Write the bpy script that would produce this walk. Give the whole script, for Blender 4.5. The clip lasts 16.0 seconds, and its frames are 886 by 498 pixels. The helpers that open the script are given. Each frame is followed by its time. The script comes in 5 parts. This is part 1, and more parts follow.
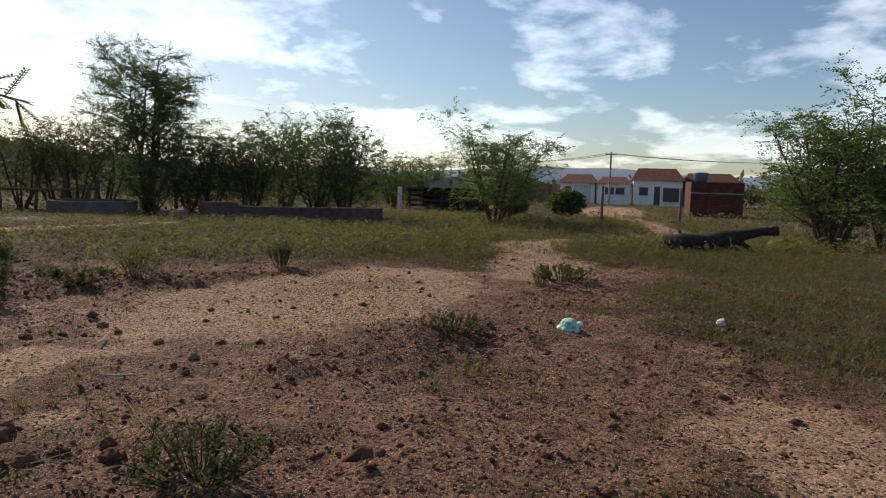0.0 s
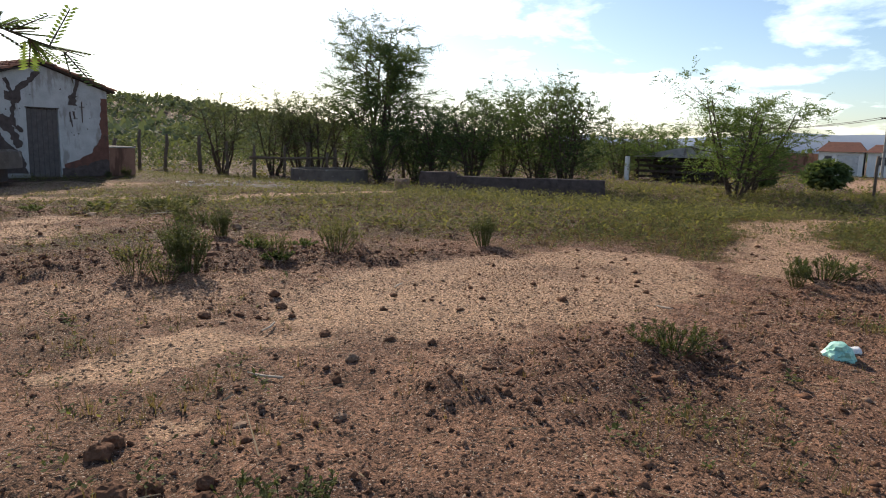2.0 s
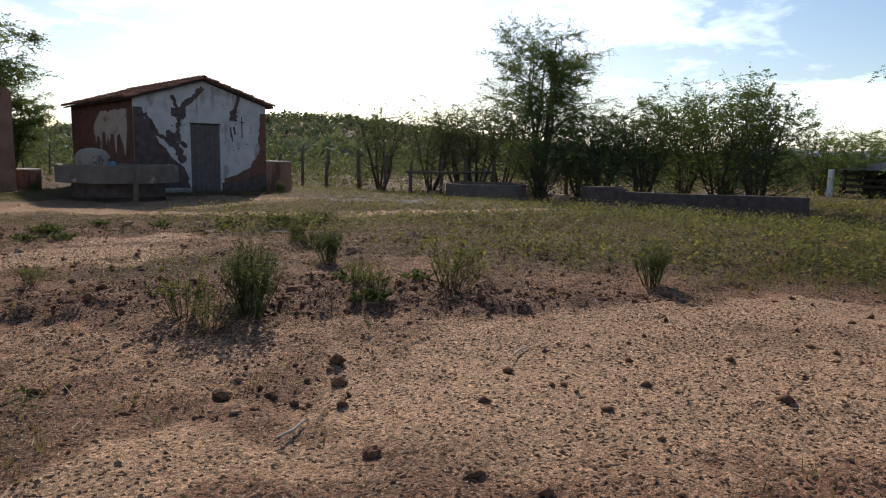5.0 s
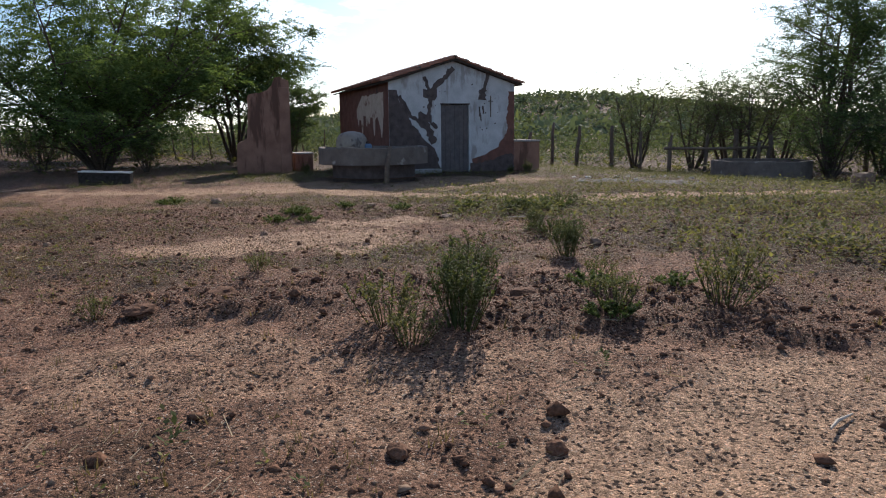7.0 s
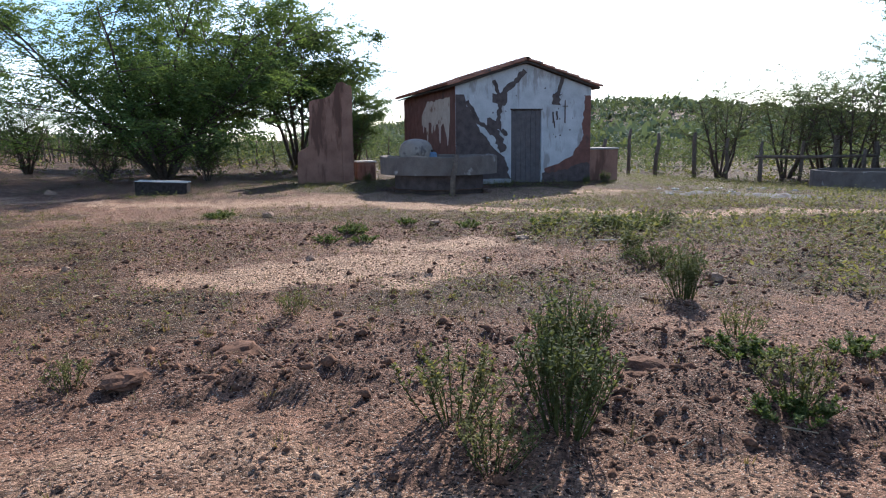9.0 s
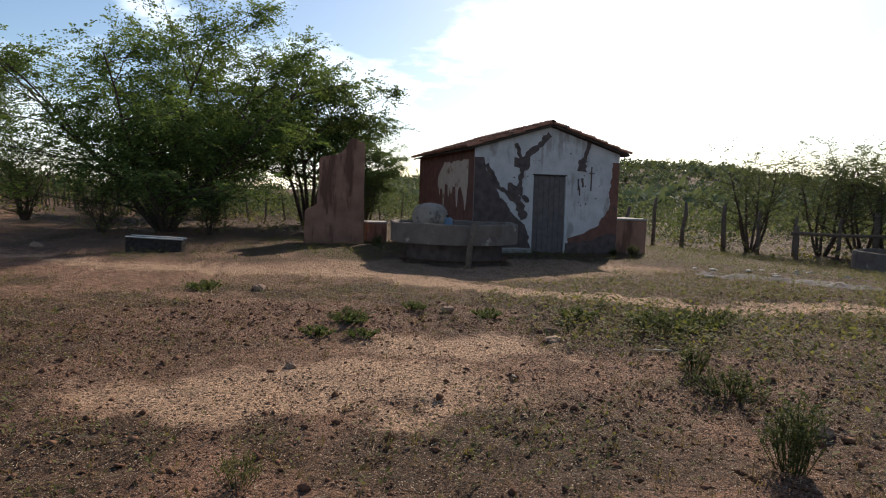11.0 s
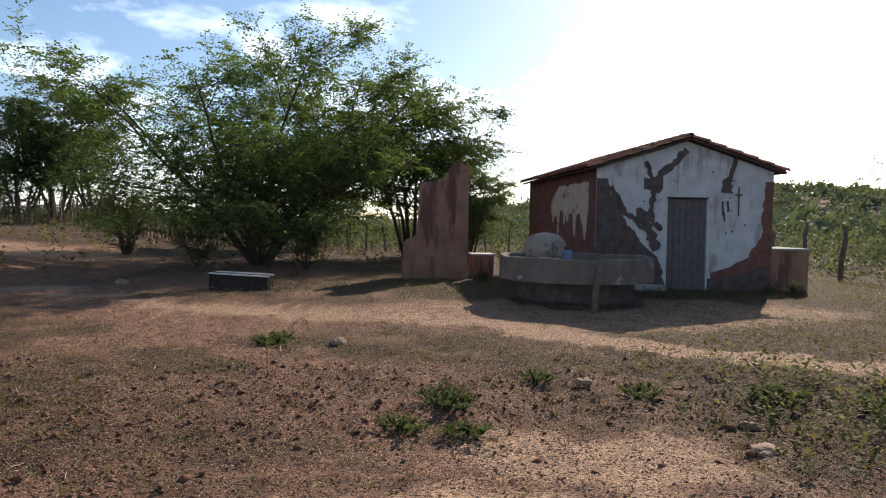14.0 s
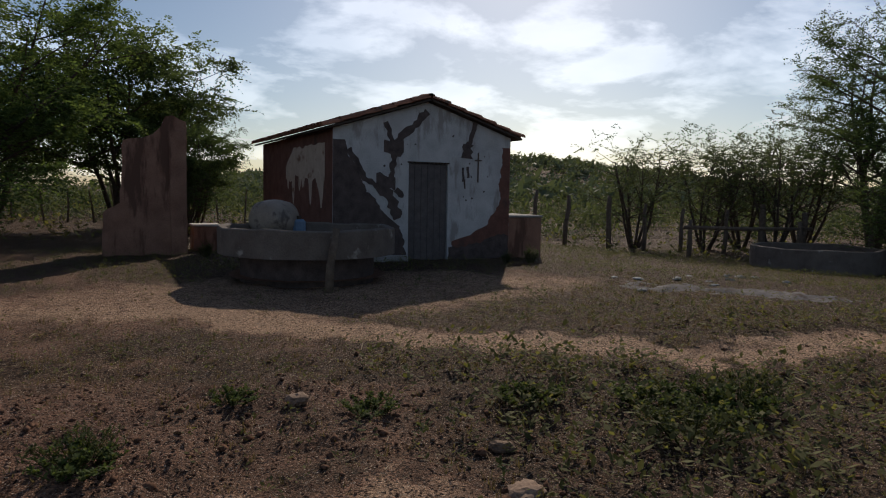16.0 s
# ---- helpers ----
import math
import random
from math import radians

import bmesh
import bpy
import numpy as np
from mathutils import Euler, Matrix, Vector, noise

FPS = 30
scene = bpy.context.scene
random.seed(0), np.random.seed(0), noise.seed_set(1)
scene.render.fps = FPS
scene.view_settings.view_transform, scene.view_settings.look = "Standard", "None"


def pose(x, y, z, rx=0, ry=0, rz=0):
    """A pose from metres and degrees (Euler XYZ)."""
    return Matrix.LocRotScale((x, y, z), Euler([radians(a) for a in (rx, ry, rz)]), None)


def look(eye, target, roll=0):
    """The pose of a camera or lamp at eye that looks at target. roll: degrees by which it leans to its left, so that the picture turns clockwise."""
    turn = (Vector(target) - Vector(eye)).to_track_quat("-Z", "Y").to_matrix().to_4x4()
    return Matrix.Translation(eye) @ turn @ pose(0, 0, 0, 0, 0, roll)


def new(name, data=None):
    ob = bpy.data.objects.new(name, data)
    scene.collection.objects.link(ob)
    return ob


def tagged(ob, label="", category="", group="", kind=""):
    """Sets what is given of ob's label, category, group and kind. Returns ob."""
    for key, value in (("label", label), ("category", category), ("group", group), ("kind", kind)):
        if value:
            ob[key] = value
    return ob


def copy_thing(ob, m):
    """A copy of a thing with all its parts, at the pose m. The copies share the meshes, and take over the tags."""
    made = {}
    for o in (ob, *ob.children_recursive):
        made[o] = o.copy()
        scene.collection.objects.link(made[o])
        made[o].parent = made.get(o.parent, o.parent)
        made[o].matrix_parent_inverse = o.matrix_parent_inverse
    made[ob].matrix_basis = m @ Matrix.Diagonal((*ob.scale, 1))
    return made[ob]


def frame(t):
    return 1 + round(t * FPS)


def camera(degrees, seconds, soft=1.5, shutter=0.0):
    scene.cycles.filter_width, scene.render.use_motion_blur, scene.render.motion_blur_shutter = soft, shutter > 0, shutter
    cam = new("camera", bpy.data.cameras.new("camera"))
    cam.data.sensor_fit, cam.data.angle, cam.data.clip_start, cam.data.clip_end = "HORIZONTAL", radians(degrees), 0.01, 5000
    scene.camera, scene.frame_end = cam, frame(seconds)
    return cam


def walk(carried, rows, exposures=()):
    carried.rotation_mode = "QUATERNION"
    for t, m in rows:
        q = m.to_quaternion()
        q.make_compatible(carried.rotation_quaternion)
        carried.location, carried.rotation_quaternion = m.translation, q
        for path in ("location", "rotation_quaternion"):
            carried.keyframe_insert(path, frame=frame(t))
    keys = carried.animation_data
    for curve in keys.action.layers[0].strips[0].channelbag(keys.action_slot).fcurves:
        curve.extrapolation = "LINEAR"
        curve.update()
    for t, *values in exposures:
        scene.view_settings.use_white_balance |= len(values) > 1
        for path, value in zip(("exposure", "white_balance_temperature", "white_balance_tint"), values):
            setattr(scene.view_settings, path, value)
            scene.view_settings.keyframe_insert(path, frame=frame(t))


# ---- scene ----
cam = camera(66.2, 16.0, soft=1.1)
PATH = [
    (0, (-11.196, -21.376, 1.295), (-9.267, -20.885, 1.097), 1.6),
    (0.5, (-10.957, -21.266, 1.271), (-9.063, -20.688, 0.991), 4.2),
    (1, (-10.713, -21.196, 1.293), (-8.872, -20.471, 0.999), 2.3),
    (1.5, (-10.369, -21.223, 1.29), (-8.613, -20.322, 0.972), 2.3),
    (2, (-10.139, -21.166, 1.32), (-8.482, -20.087, 1.015), 1.5),
    (2.5, (-9.879, -21.042, 1.366), (-8.261, -19.920, 1.013), 2.2),
    (3, (-9.605, -20.972, 1.365), (-8.111, -19.678, 1.057), 1.5),
    (3.2, (-9.499, -20.943, 1.379), (-8.005, -19.648, 1.078), 1.6),
    (5.3, (-8.242, -20.047, 1.228), (-6.953, -18.542, 0.957), 1.0),
    (5.5, (-8.167, -19.963, 1.232), (-6.919, -18.424, 0.959), 1.1),
    (6, (-8.023, -19.685, 1.226), (-6.877, -18.071, 0.943), 1.6),
    (6.5, (-7.859, -19.487, 1.224), (-7.026, -17.694, 0.922), -0.2),
    (7, (-7.65, -19.286, 1.209), (-6.921, -17.454, 0.873), -0.6),
    (7.5, (-7.505, -18.973, 1.198), (-6.697, -17.185, 0.815), 3.2),
    (8, (-7.44, -18.683, 1.184), (-6.831, -16.836, 0.715), 0.7),
    (8.5, (-7.331, -18.359, 1.178), (-6.786, -16.48, 0.765), -1.3),
    (8.7, (-7.307, -18.211, 1.187), (-6.762, -16.318, 0.842), -1.2),
    (10.8, (-6.958, -16.664, 1.476), (-6.343, -14.776, 1.238), 1.7),
    (11, (-6.908, -16.565, 1.472), (-6.384, -14.641, 1.314), 1.6),
    (11.5, (-6.782, -16.173, 1.489), (-6.357, -14.221, 1.387), -0.0),
    (12, (-6.805, -15.778, 1.512), (-6.544, -13.798, 1.417), 1.3),
    (12.5, (-6.769, -15.438, 1.515), (-6.93, -13.446, 1.443), 0.2),
    (13, (-6.717, -15.169, 1.515), (-7.01, -13.194, 1.403), -0.7),
    (13.5, (-6.706, -14.794, 1.512), (-6.706, -12.798, 1.392), 2.0),
    (14, (-6.568, -14.349, 1.487), (-6.346, -12.363, 1.405), 0.8),
    (14.5, (-6.352, -13.94, 1.488), (-5.885, -12.004, 1.315), -1.0),
    (15, (-6.232, -13.504, 1.514), (-5.487, -11.654, 1.368), 1.0),
    (15.5, (-6.069, -13.134, 1.497), (-5.306, -11.286, 1.449), 1.0),
    (16, (-5.809, -12.879, 1.462), (-4.896, -11.107, 1.296), 1.0),
]
EXPOSURES = [(0, 0.05, 6500, 10), (1.5, 0.5, 6500, 10), (2.5, 0.6, 6500, 11), (3.2, 0.6, 6500, 11), (5.5, 0.15, 6400, 11), (6, 0.1, 6350, 11), (6.5, 0.2, 6150, 11), (7, 0.5, 5900, 11), (7.5, 0.5, 5750, 11), (8, 1.2, 5450, 10), (8.7, 1.15, 5450, 10), (11, 0.35, 6450, 10), (11.5, -0.1, 6450, 10), (12, -0.05, 6450, 10), (12.5, 0.5, 6450, 10), (13, 0.45, 6600, 11), (13.5, 0.7, 6350, 11), (14.5, 0.45, 6400, 10), (15, -0.1, 6350, 11), (15.5, -0.12, 6350, 11), (16, -0.6, 6350, 11)]
walk(cam, [(t, look(eye, target, roll)) for t, eye, target, roll in PATH], EXPOSURES)

# ---- sky and sun ----
SUN_AZ, SUN_EL = radians(34), radians(29)
sun_way = Vector((math.sin(SUN_AZ) * math.cos(SUN_EL), math.cos(SUN_AZ) * math.cos(SUN_EL), math.sin(SUN_EL)))
sun = new("sun", bpy.data.lights.new("sun", "SUN"))
sun.data.energy, sun.data.angle, sun.data.color = 4.8, radians(0.6), (1.0, 0.87, 0.70)
sun.matrix_world = look(sun_way * 100, (0, 0, 0))


def build_world():
    world = bpy.data.worlds.new("sky")
    scene.world = world
    world.use_nodes = True
    nt = world.node_tree
    nt.nodes.clear()
    N, L = nt.nodes.new, nt.links.new
    sky = N("ShaderNodeTexSky")
    sky.sky_type, sky.sun_disc = "NISHITA", False
    sky.sun_elevation, sky.sun_rotation = SUN_EL, SUN_AZ
    sky.dust_density, sky.air_density, sky.ozone_density = 0.65, 1.0, 3.0
    co = N("ShaderNodeTexCoord")
    sep = N("ShaderNodeSeparateXYZ")
    L(co.outputs["Generated"], sep.inputs[0])
    # clouds lie on a flat layer: divide by height
    hgt = N("ShaderNodeMath"); hgt.operation = "MAXIMUM"; hgt.inputs[1].default_value = 0.0
    L(sep.outputs["Z"], hgt.inputs[0])
    add = N("ShaderNodeMath"); add.operation = "ADD"; add.inputs[1].default_value = 0.22
    L(hgt.outputs[0], add.inputs[0])
    div = N("ShaderNodeVectorMath"); div.operation = "DIVIDE"
    comb = N("ShaderNodeCombineXYZ")
    for i in range(3):
        L(add.outputs[0], comb.inputs[i])
    L(co.outputs["Generated"], div.inputs[0]); L(comb.outputs[0], div.inputs[1])
    n1 = N("ShaderNodeTexNoise"); n1.inputs["Scale"].default_value = 1.9
    n1.inputs["Detail"].default_value = 9; n1.inputs["Roughness"].default_value = 0.56
    n1.inputs["Distortion"].default_value = 0.15
    L(div.outputs[0], n1.inputs["Vector"])
    low = N("ShaderNodeMapRange")
    low.inputs[1].default_value, low.inputs[2].default_value = 0.06, 0.3
    low.inputs[3].default_value, low.inputs[4].default_value = 0.12, 0.0
    L(hgt.outputs[0], low.inputs[0])
    bank = N("ShaderNodeMath")
    L(n1.outputs["Fac"], bank.inputs[0]); L(low.outputs[0], bank.inputs[1])
    ramp = N("ShaderNodeValToRGB")
    ramp.color_ramp.elements[0].position, ramp.color_ramp.elements[1].position = 0.545, 0.64
    L(bank.outputs[0], ramp.inputs[0])
    n2 = N("ShaderNodeTexNoise"); n2.inputs["Scale"].default_value = 3.2; n2.inputs["Detail"].default_value = 5
    L(div.outputs[0], n2.inputs["Vector"])
    shade = N("ShaderNodeMix"); shade.data_type = "RGBA"
    shade.inputs[6].default_value, shade.inputs[7].default_value = (2.0, 2.1, 2.3, 1), (7.5, 7.3, 7.0, 1)
    L(n2.outputs["Fac"], shade.inputs[0])
    mix = N("ShaderNodeMix"); mix.data_type = "RGBA"; mix.blend_type = "ADD"
    L(ramp.outputs[0], mix.inputs[0]); L(sky.outputs[0], mix.inputs[6]); L(shade.outputs[2], mix.inputs[7])
    bg = N("ShaderNodeBackground"); bg.inputs["Strength"].default_value = 0.092
    L(mix.outputs[2], bg.inputs["Color"])
    out = N("ShaderNodeOutputWorld")
    L(bg.outputs[0], out.inputs["Surface"])


build_world()


# ---- materials ----
def mat(name, low, high, scale=6.0, fine=60.0, rough=0.85, bump=0.3, metal=0.0, stain=None, stain_scale=1.2, stain_at=0.55, rand=0.0, streak=1.0):
    """Two noises for grain and wear, an optional stain, fine relief."""
    m = bpy.data.materials.new(name)
    m.use_nodes = True
    nt = m.node_tree
    N, L = nt.nodes.new, nt.links.new
    b = nt.nodes["Principled BSDF"]
    b.inputs["Roughness"].default_value, b.inputs["Metallic"].default_value = rough, metal
    b.inputs["Specular IOR Level"].default_value = 0.15 if rough > 0.85 else 0.4
    geo = N("ShaderNodeNewGeometry")
    a = N("ShaderNodeTexNoise"); a.inputs["Scale"].default_value = scale; a.inputs["Detail"].default_value = 6
    f = N("ShaderNodeTexNoise"); f.inputs["Scale"].default_value = fine; f.inputs["Detail"].default_value = 4
    L(geo.outputs["Position"], a.inputs["Vector"]); L(geo.outputs["Position"], f.inputs["Vector"])
    av = N("ShaderNodeMath"); av.operation = "MULTIPLY_ADD"; av.inputs[1].default_value = 0.4
    hm = N("ShaderNodeMath"); hm.operation = "MULTIPLY"; hm.inputs[1].default_value = 0.6
    L(a.outputs["Fac"], hm.inputs[0]); L(f.outputs["Fac"], av.inputs[0]); L(hm.outputs[0], av.inputs[2])
    mr = N("ShaderNodeMapRange"); mr.inputs[1].default_value, mr.inputs[2].default_value = 0.33, 0.67
    L(av.outputs[0], mr.inputs[0])
    mix = N("ShaderNodeMix"); mix.data_type = "RGBA"
    mix.inputs[6].default_value, mix.inputs[7].default_value = (*low, 1), (*high, 1)
    L(mr.outputs[0], mix.inputs[0])
    colour = mix.outputs[2]
    if stain:
        s = N("ShaderNodeTexNoise"); s.inputs["Scale"].default_value = stain_scale; s.inputs["Detail"].default_value = 7
        s.inputs["Roughness"].default_value = 0.62
        run = N("ShaderNodeVectorMath"); run.operation = "MULTIPLY"; run.inputs[1].default_value = (1.0, 1.0, streak)
        L(geo.outputs["Position"], run.inputs[0]); L(run.outputs[0], s.inputs["Vector"])
        sr = N("ShaderNodeMapRange"); sr.inputs[1].default_value, sr.inputs[2].default_value = stain_at, stain_at + 0.08
        L(s.outputs["Fac"], sr.inputs[0])
        sm = N("ShaderNodeMix"); sm.data_type = "RGBA"; sm.inputs[7].default_value = (*stain, 1)
        L(sr.outputs[0], sm.inputs[0]); L(colour, sm.inputs[6])
        colour = sm.outputs[2]
    if rand:
        oi = N("ShaderNodeObjectInfo")
        rr = N("ShaderNodeMapRange"); rr.inputs[3].default_value, rr.inputs[4].default_value = 1 - rand, 1 + rand
        L(oi.outputs["Random"], rr.inputs[0])
        vm = N("ShaderNodeVectorMath"); vm.operation = "SCALE"
        L(colour, vm.inputs[0]); L(rr.outputs[0], vm.inputs["Scale"])
        colour = vm.outputs[0]
    L(colour, b.inputs["Base Color"])
    if bump:
        bp = N("ShaderNodeBump"); bp.inputs["Strength"].default_value = bump; bp.inputs["Distance"].default_value = 0.02
        L(av.outputs[0], bp.inputs["Height"]); L(bp.outputs[0], b.inputs["Normal"])
    return m


def leaf_mat(name, low, high, through_light=0.45):
    """Thin leaves that let the low sun through; the shade varies leaf by leaf."""
    m = bpy.data.materials.new(name)
    m.use_nodes = True
    nt = m.node_tree
    N, L = nt.nodes.new, nt.links.new
    nt.nodes.remove(nt.nodes["Principled BSDF"])
    geo = N("ShaderNodeNewGeometry")
    mix = N("ShaderNodeMix"); mix.data_type = "RGBA"
    mix.inputs[6].default_value, mix.inputs[7].default_value = (*low, 1), (*high, 1)
    L(geo.outputs["Random Per Island"], mix.inputs[0])
    d = N("ShaderNodeBsdfPrincipled"); d.inputs["Roughness"].default_value = 0.8; d.inputs["Specular IOR Level"].default_value = 0.12
    t = N("ShaderNodeBsdfTranslucent")
    L(mix.outputs[2], d.inputs["Base Color"])
    gain = N("ShaderNodeVectorMath"); gain.operation = "MULTIPLY"; gain.inputs[1].default_value = (1.3, 1.28, 0.72)
    L(mix.outputs[2], gain.inputs[0]); L(gain.outputs[0], t.inputs["Color"])
    ms = N("ShaderNodeMixShader"); ms.inputs[0].default_value = through_light
    L(d.outputs[0], ms.inputs[1]); L(t.outputs[0], ms.inputs[2])
    L(ms.outputs[0], nt.nodes["Material Output"].inputs["Surface"])
    return m


def ground_mat():
    m = bpy.data.materials.new("dry_earth")
    m.use_nodes = True
    nt = m.node_tree
    N, L = nt.nodes.new, nt.links.new
    b = nt.nodes["Principled BSDF"]
    b.inputs["Roughness"].default_value = 0.95
    b.inputs["Specular IOR Level"].default_value = 0.15
    geo = N("ShaderNodeNewGeometry")

    def noise_node(scale, detail=6, rough=0.6):
        n = N("ShaderNodeTexNoise"); n.inputs["Scale"].default_value = scale
        n.inputs["Detail"].default_value = detail; n.inputs["Roughness"].default_value = rough
        L(geo.outputs["Position"], n.inputs["Vector"])
        return n.outputs["Fac"]

    def mixc(fac, a, c):
        x = N("ShaderNodeMix"); x.data_type = "RGBA"
        L(fac, x.inputs[0])
        for i, v in ((6, a), (7, c)):
            if isinstance(v, tuple):
                x.inputs[i].default_value = (*v, 1)
            else:
                L(v, x.inputs[i])
        return x.outputs[2]

    def rng(v, lo, hi):
        r = N("ShaderNodeMapRange"); r.inputs[1].default_value, r.inputs[2].default_value = lo, hi
        L(v, r.inputs[0])
        return r.outputs[0]

    def plus(a, c, k):
        x = N("ShaderNodeMath"); x.operation = "MULTIPLY_ADD"; x.inputs[1].default_value = k
        L(c, x.inputs[0]); L(a, x.inputs[2])
        return x.outputs[0]

    def attr(name):
        a = N("ShaderNodeAttribute"); a.attribute_name = name
        return a.outputs["Fac"]

    big, mid, fine, grit = noise_node(0.8), noise_node(5, 8, 0.7), noise_node(38, 6, 0.7), noise_node(140, 3)
    patch = noise_node(1.7, 7, 0.65)

    def cells(scale):
        n = N("ShaderNodeTexVoronoi"); n.inputs["Scale"].default_value = scale
        L(geo.outputs["Position"], n.inputs["Vector"])
        sep = N("ShaderNodeSeparateColor")
        L(n.outputs["Color"], sep.inputs[0])
        return n.outputs["Distance"], sep.outputs[0]

    d1, r1 = cells(62)
    d2, r2 = cells(150)
    base = mixc(rng(mid, 0.33, 0.67), (0.13, 0.068, 0.044), (0.36, 0.20, 0.128))
    sandy = mixc(rng(fine, 0.32, 0.68), (0.32, 0.19, 0.118), (0.58, 0.385, 0.25))
    dark = mixc(rng(fine, 0.35, 0.65), (0.08, 0.043, 0.03), (0.22, 0.12, 0.082))
    green = mixc(rng(fine, 0.38, 0.62), (0.042, 0.027, 0.016), (0.145, 0.084, 0.052))
    sand_f = rng(plus(plus(plus(attr("sand"), mid, 0.8), patch, 0.9), fine, 0.5), 1.38, 1.9)
    dark_f = rng(plus(plus(plus(attr("dark"), mid, 0.9), patch, 0.8), fine, 0.4), 1.15, 2.15)
    green_f = rng(plus(plus(attr("green"), mid, 0.8), fine, 0.4), 0.85, 1.25)
    c = mixc(green_f, base, green)
    c = mixc(sand_f, c, sandy)
    c = mixc(dark_f, c, dark)
    c = mixc(rng(big, 0.55, 0.8), c, (0.15, 0.082, 0.055))
    lift = N("ShaderNodeMapRange"); lift.inputs[3].default_value, lift.inputs[4].default_value = 0.5, 1.5
    L(r1, lift.inputs[0])
    lift2 = N("ShaderNodeMapRange"); lift2.inputs[3].default_value, lift2.inputs[4].default_value = 0.55, 1.5
    L(r2, lift2.inputs[0])
    for gain in (lift, lift2):
        vm = N("ShaderNodeVectorMath"); vm.operation = "SCALE"
        L(c, vm.inputs[0]); L(gain.outputs[0], vm.inputs["Scale"])
        c = vm.outputs[0]
    c = mixc(rng(r2, 0.955, 0.965), c, (0.48, 0.38, 0.30))
    c = mixc(rng(r1, 0.88, 0.885), c, (0.04, 0.022, 0.015))
    L(c, b.inputs["Base Color"])
    hgt = plus(plus(plus(plus(mid, fine, 0.6), grit, 0.25), d1, -0.22), d2, -0.2)
    bp = N("ShaderNodeBump"); bp.inputs["Strength"].default_value = 1.0; bp.inputs["Distance"].default_value = 0.055
    L(hgt, bp.inputs["Height"]); L(bp.outputs[0], b.inputs["Normal"])
    return m


M_GROUND = ground_mat()
M_PLASTER = mat("white_limewash", (0.36, 0.35, 0.345), (0.54, 0.53, 0.525), 3, 40, 0.9, 0.35, stain=(0.30, 0.275, 0.26), stain_scale=3.0, stain_at=0.54, streak=0.3)
M_REDWALL = mat("red_clay_render", (0.11, 0.052, 0.04), (0.205, 0.10, 0.075), 4, 45, 0.95, 0.5, stain=(0.10, 0.06, 0.05), stain_scale=1.4, stain_at=0.58)
# mortar, and also the painted shade on the round trough's base
M_CEMENT = mat("grey_mortar_and_shade", (0.055, 0.042, 0.039), (0.125, 0.096, 0.088), 6, 50, 0.95, 0.5)
M_CREAM = mat("cream_old_paint", (0.42, 0.32, 0.25), (0.56, 0.44, 0.35), 5, 45, 0.9, 0.3, stain=(0.24, 0.14, 0.10), stain_scale=3, stain_at=0.58)
M_TAN = mat("tan_clay_render", (0.19, 0.10, 0.07), (0.32, 0.18, 0.125), 2.5, 40, 0.95, 0.6, stain=(0.125, 0.066, 0.047), stain_scale=3.0, stain_at=0.5, streak=0.18)
M_DOOR = mat("dark_weathered_door", (0.07, 0.06, 0.06), (0.13, 0.11, 0.105), 9, 70, 0.8, 0.4)
M_TILE = mat("clay_roof_tile", (0.20, 0.085, 0.05), (0.36, 0.17, 0.11), 8, 60, 0.9, 0.5, stain=(0.10, 0.07, 0.055), stain_scale=4, stain_at=0.58, rand=0.25)
M_CONCRETE = mat("grey_concrete", (0.24, 0.23, 0.215), (0.37, 0.355, 0.33), 4, 50, 0.9, 0.4, stain=(0.16, 0.14, 0.13), stain_scale=2, stain_at=0.56)
M_RIM = mat("stained_brown_concrete", (0.11, 0.088, 0.075), (0.19, 0.158, 0.135), 4, 50, 0.95, 0.5, stain=(0.32, 0.29, 0.26), stain_scale=3.2, stain_at=0.62)
M_PALE = mat("pale_worn_concrete", (0.46, 0.43, 0.39), (0.60, 0.57, 0.53), 6, 60, 0.85, 0.3)
M_WOOD = mat("grey_old_timber", (0.085, 0.062, 0.047), (0.19, 0.145, 0.11), 12, 90, 0.9, 0.6)
M_DARKWOOD = mat("dark_rough_planks", (0.035, 0.026, 0.02), (0.085, 0.062, 0.048), 9, 80, 0.9, 0.6, rand=0.3)
M_BARK = mat("mesquite_bark", (0.045, 0.035, 0.027), (0.12, 0.09, 0.07), 14, 90, 0.95, 0.7)
M_CHAR = mat("charred_bark", (0.014, 0.012, 0.011), (0.06, 0.048, 0.042), 14, 90, 0.95, 0.8)
M_CLOD = mat("dark_soil_clod", (0.06, 0.03, 0.018), (0.20, 0.105, 0.066), 14, 80, 1.0, 0.6)
M_CRUMB = mat("red_soil_crumb", (0.10, 0.055, 0.036), (0.34, 0.19, 0.12), 25, 90, 1.0, 0.3)
M_STONE = mat("pale_field_stone", (0.15, 0.095, 0.065), (0.34, 0.23, 0.16), 12, 80, 0.9, 0.4, rand=0.2)
M_BRICK = mat("red_brick", (0.075, 0.032, 0.024), (0.145, 0.062, 0.044), 3, 30, 0.9, 0.4, rand=0.2)
M_WHITE = mat("white_house_paint", (0.70, 0.68, 0.65), (0.80, 0.79, 0.77), 2, 20, 0.8, 0.1)
M_GLASSDARK = mat("dark_window", (0.03, 0.03, 0.035), (0.06, 0.06, 0.07), 4, 30, 0.3, 0.0)
M_METAL = mat("galvanised_sheet", (0.42, 0.43, 0.44), (0.58, 0.58, 0.58), 5, 40, 0.5, 0.2, metal=0.3, stain=(0.25, 0.20, 0.17), stain_scale=4, stain_at=0.6)
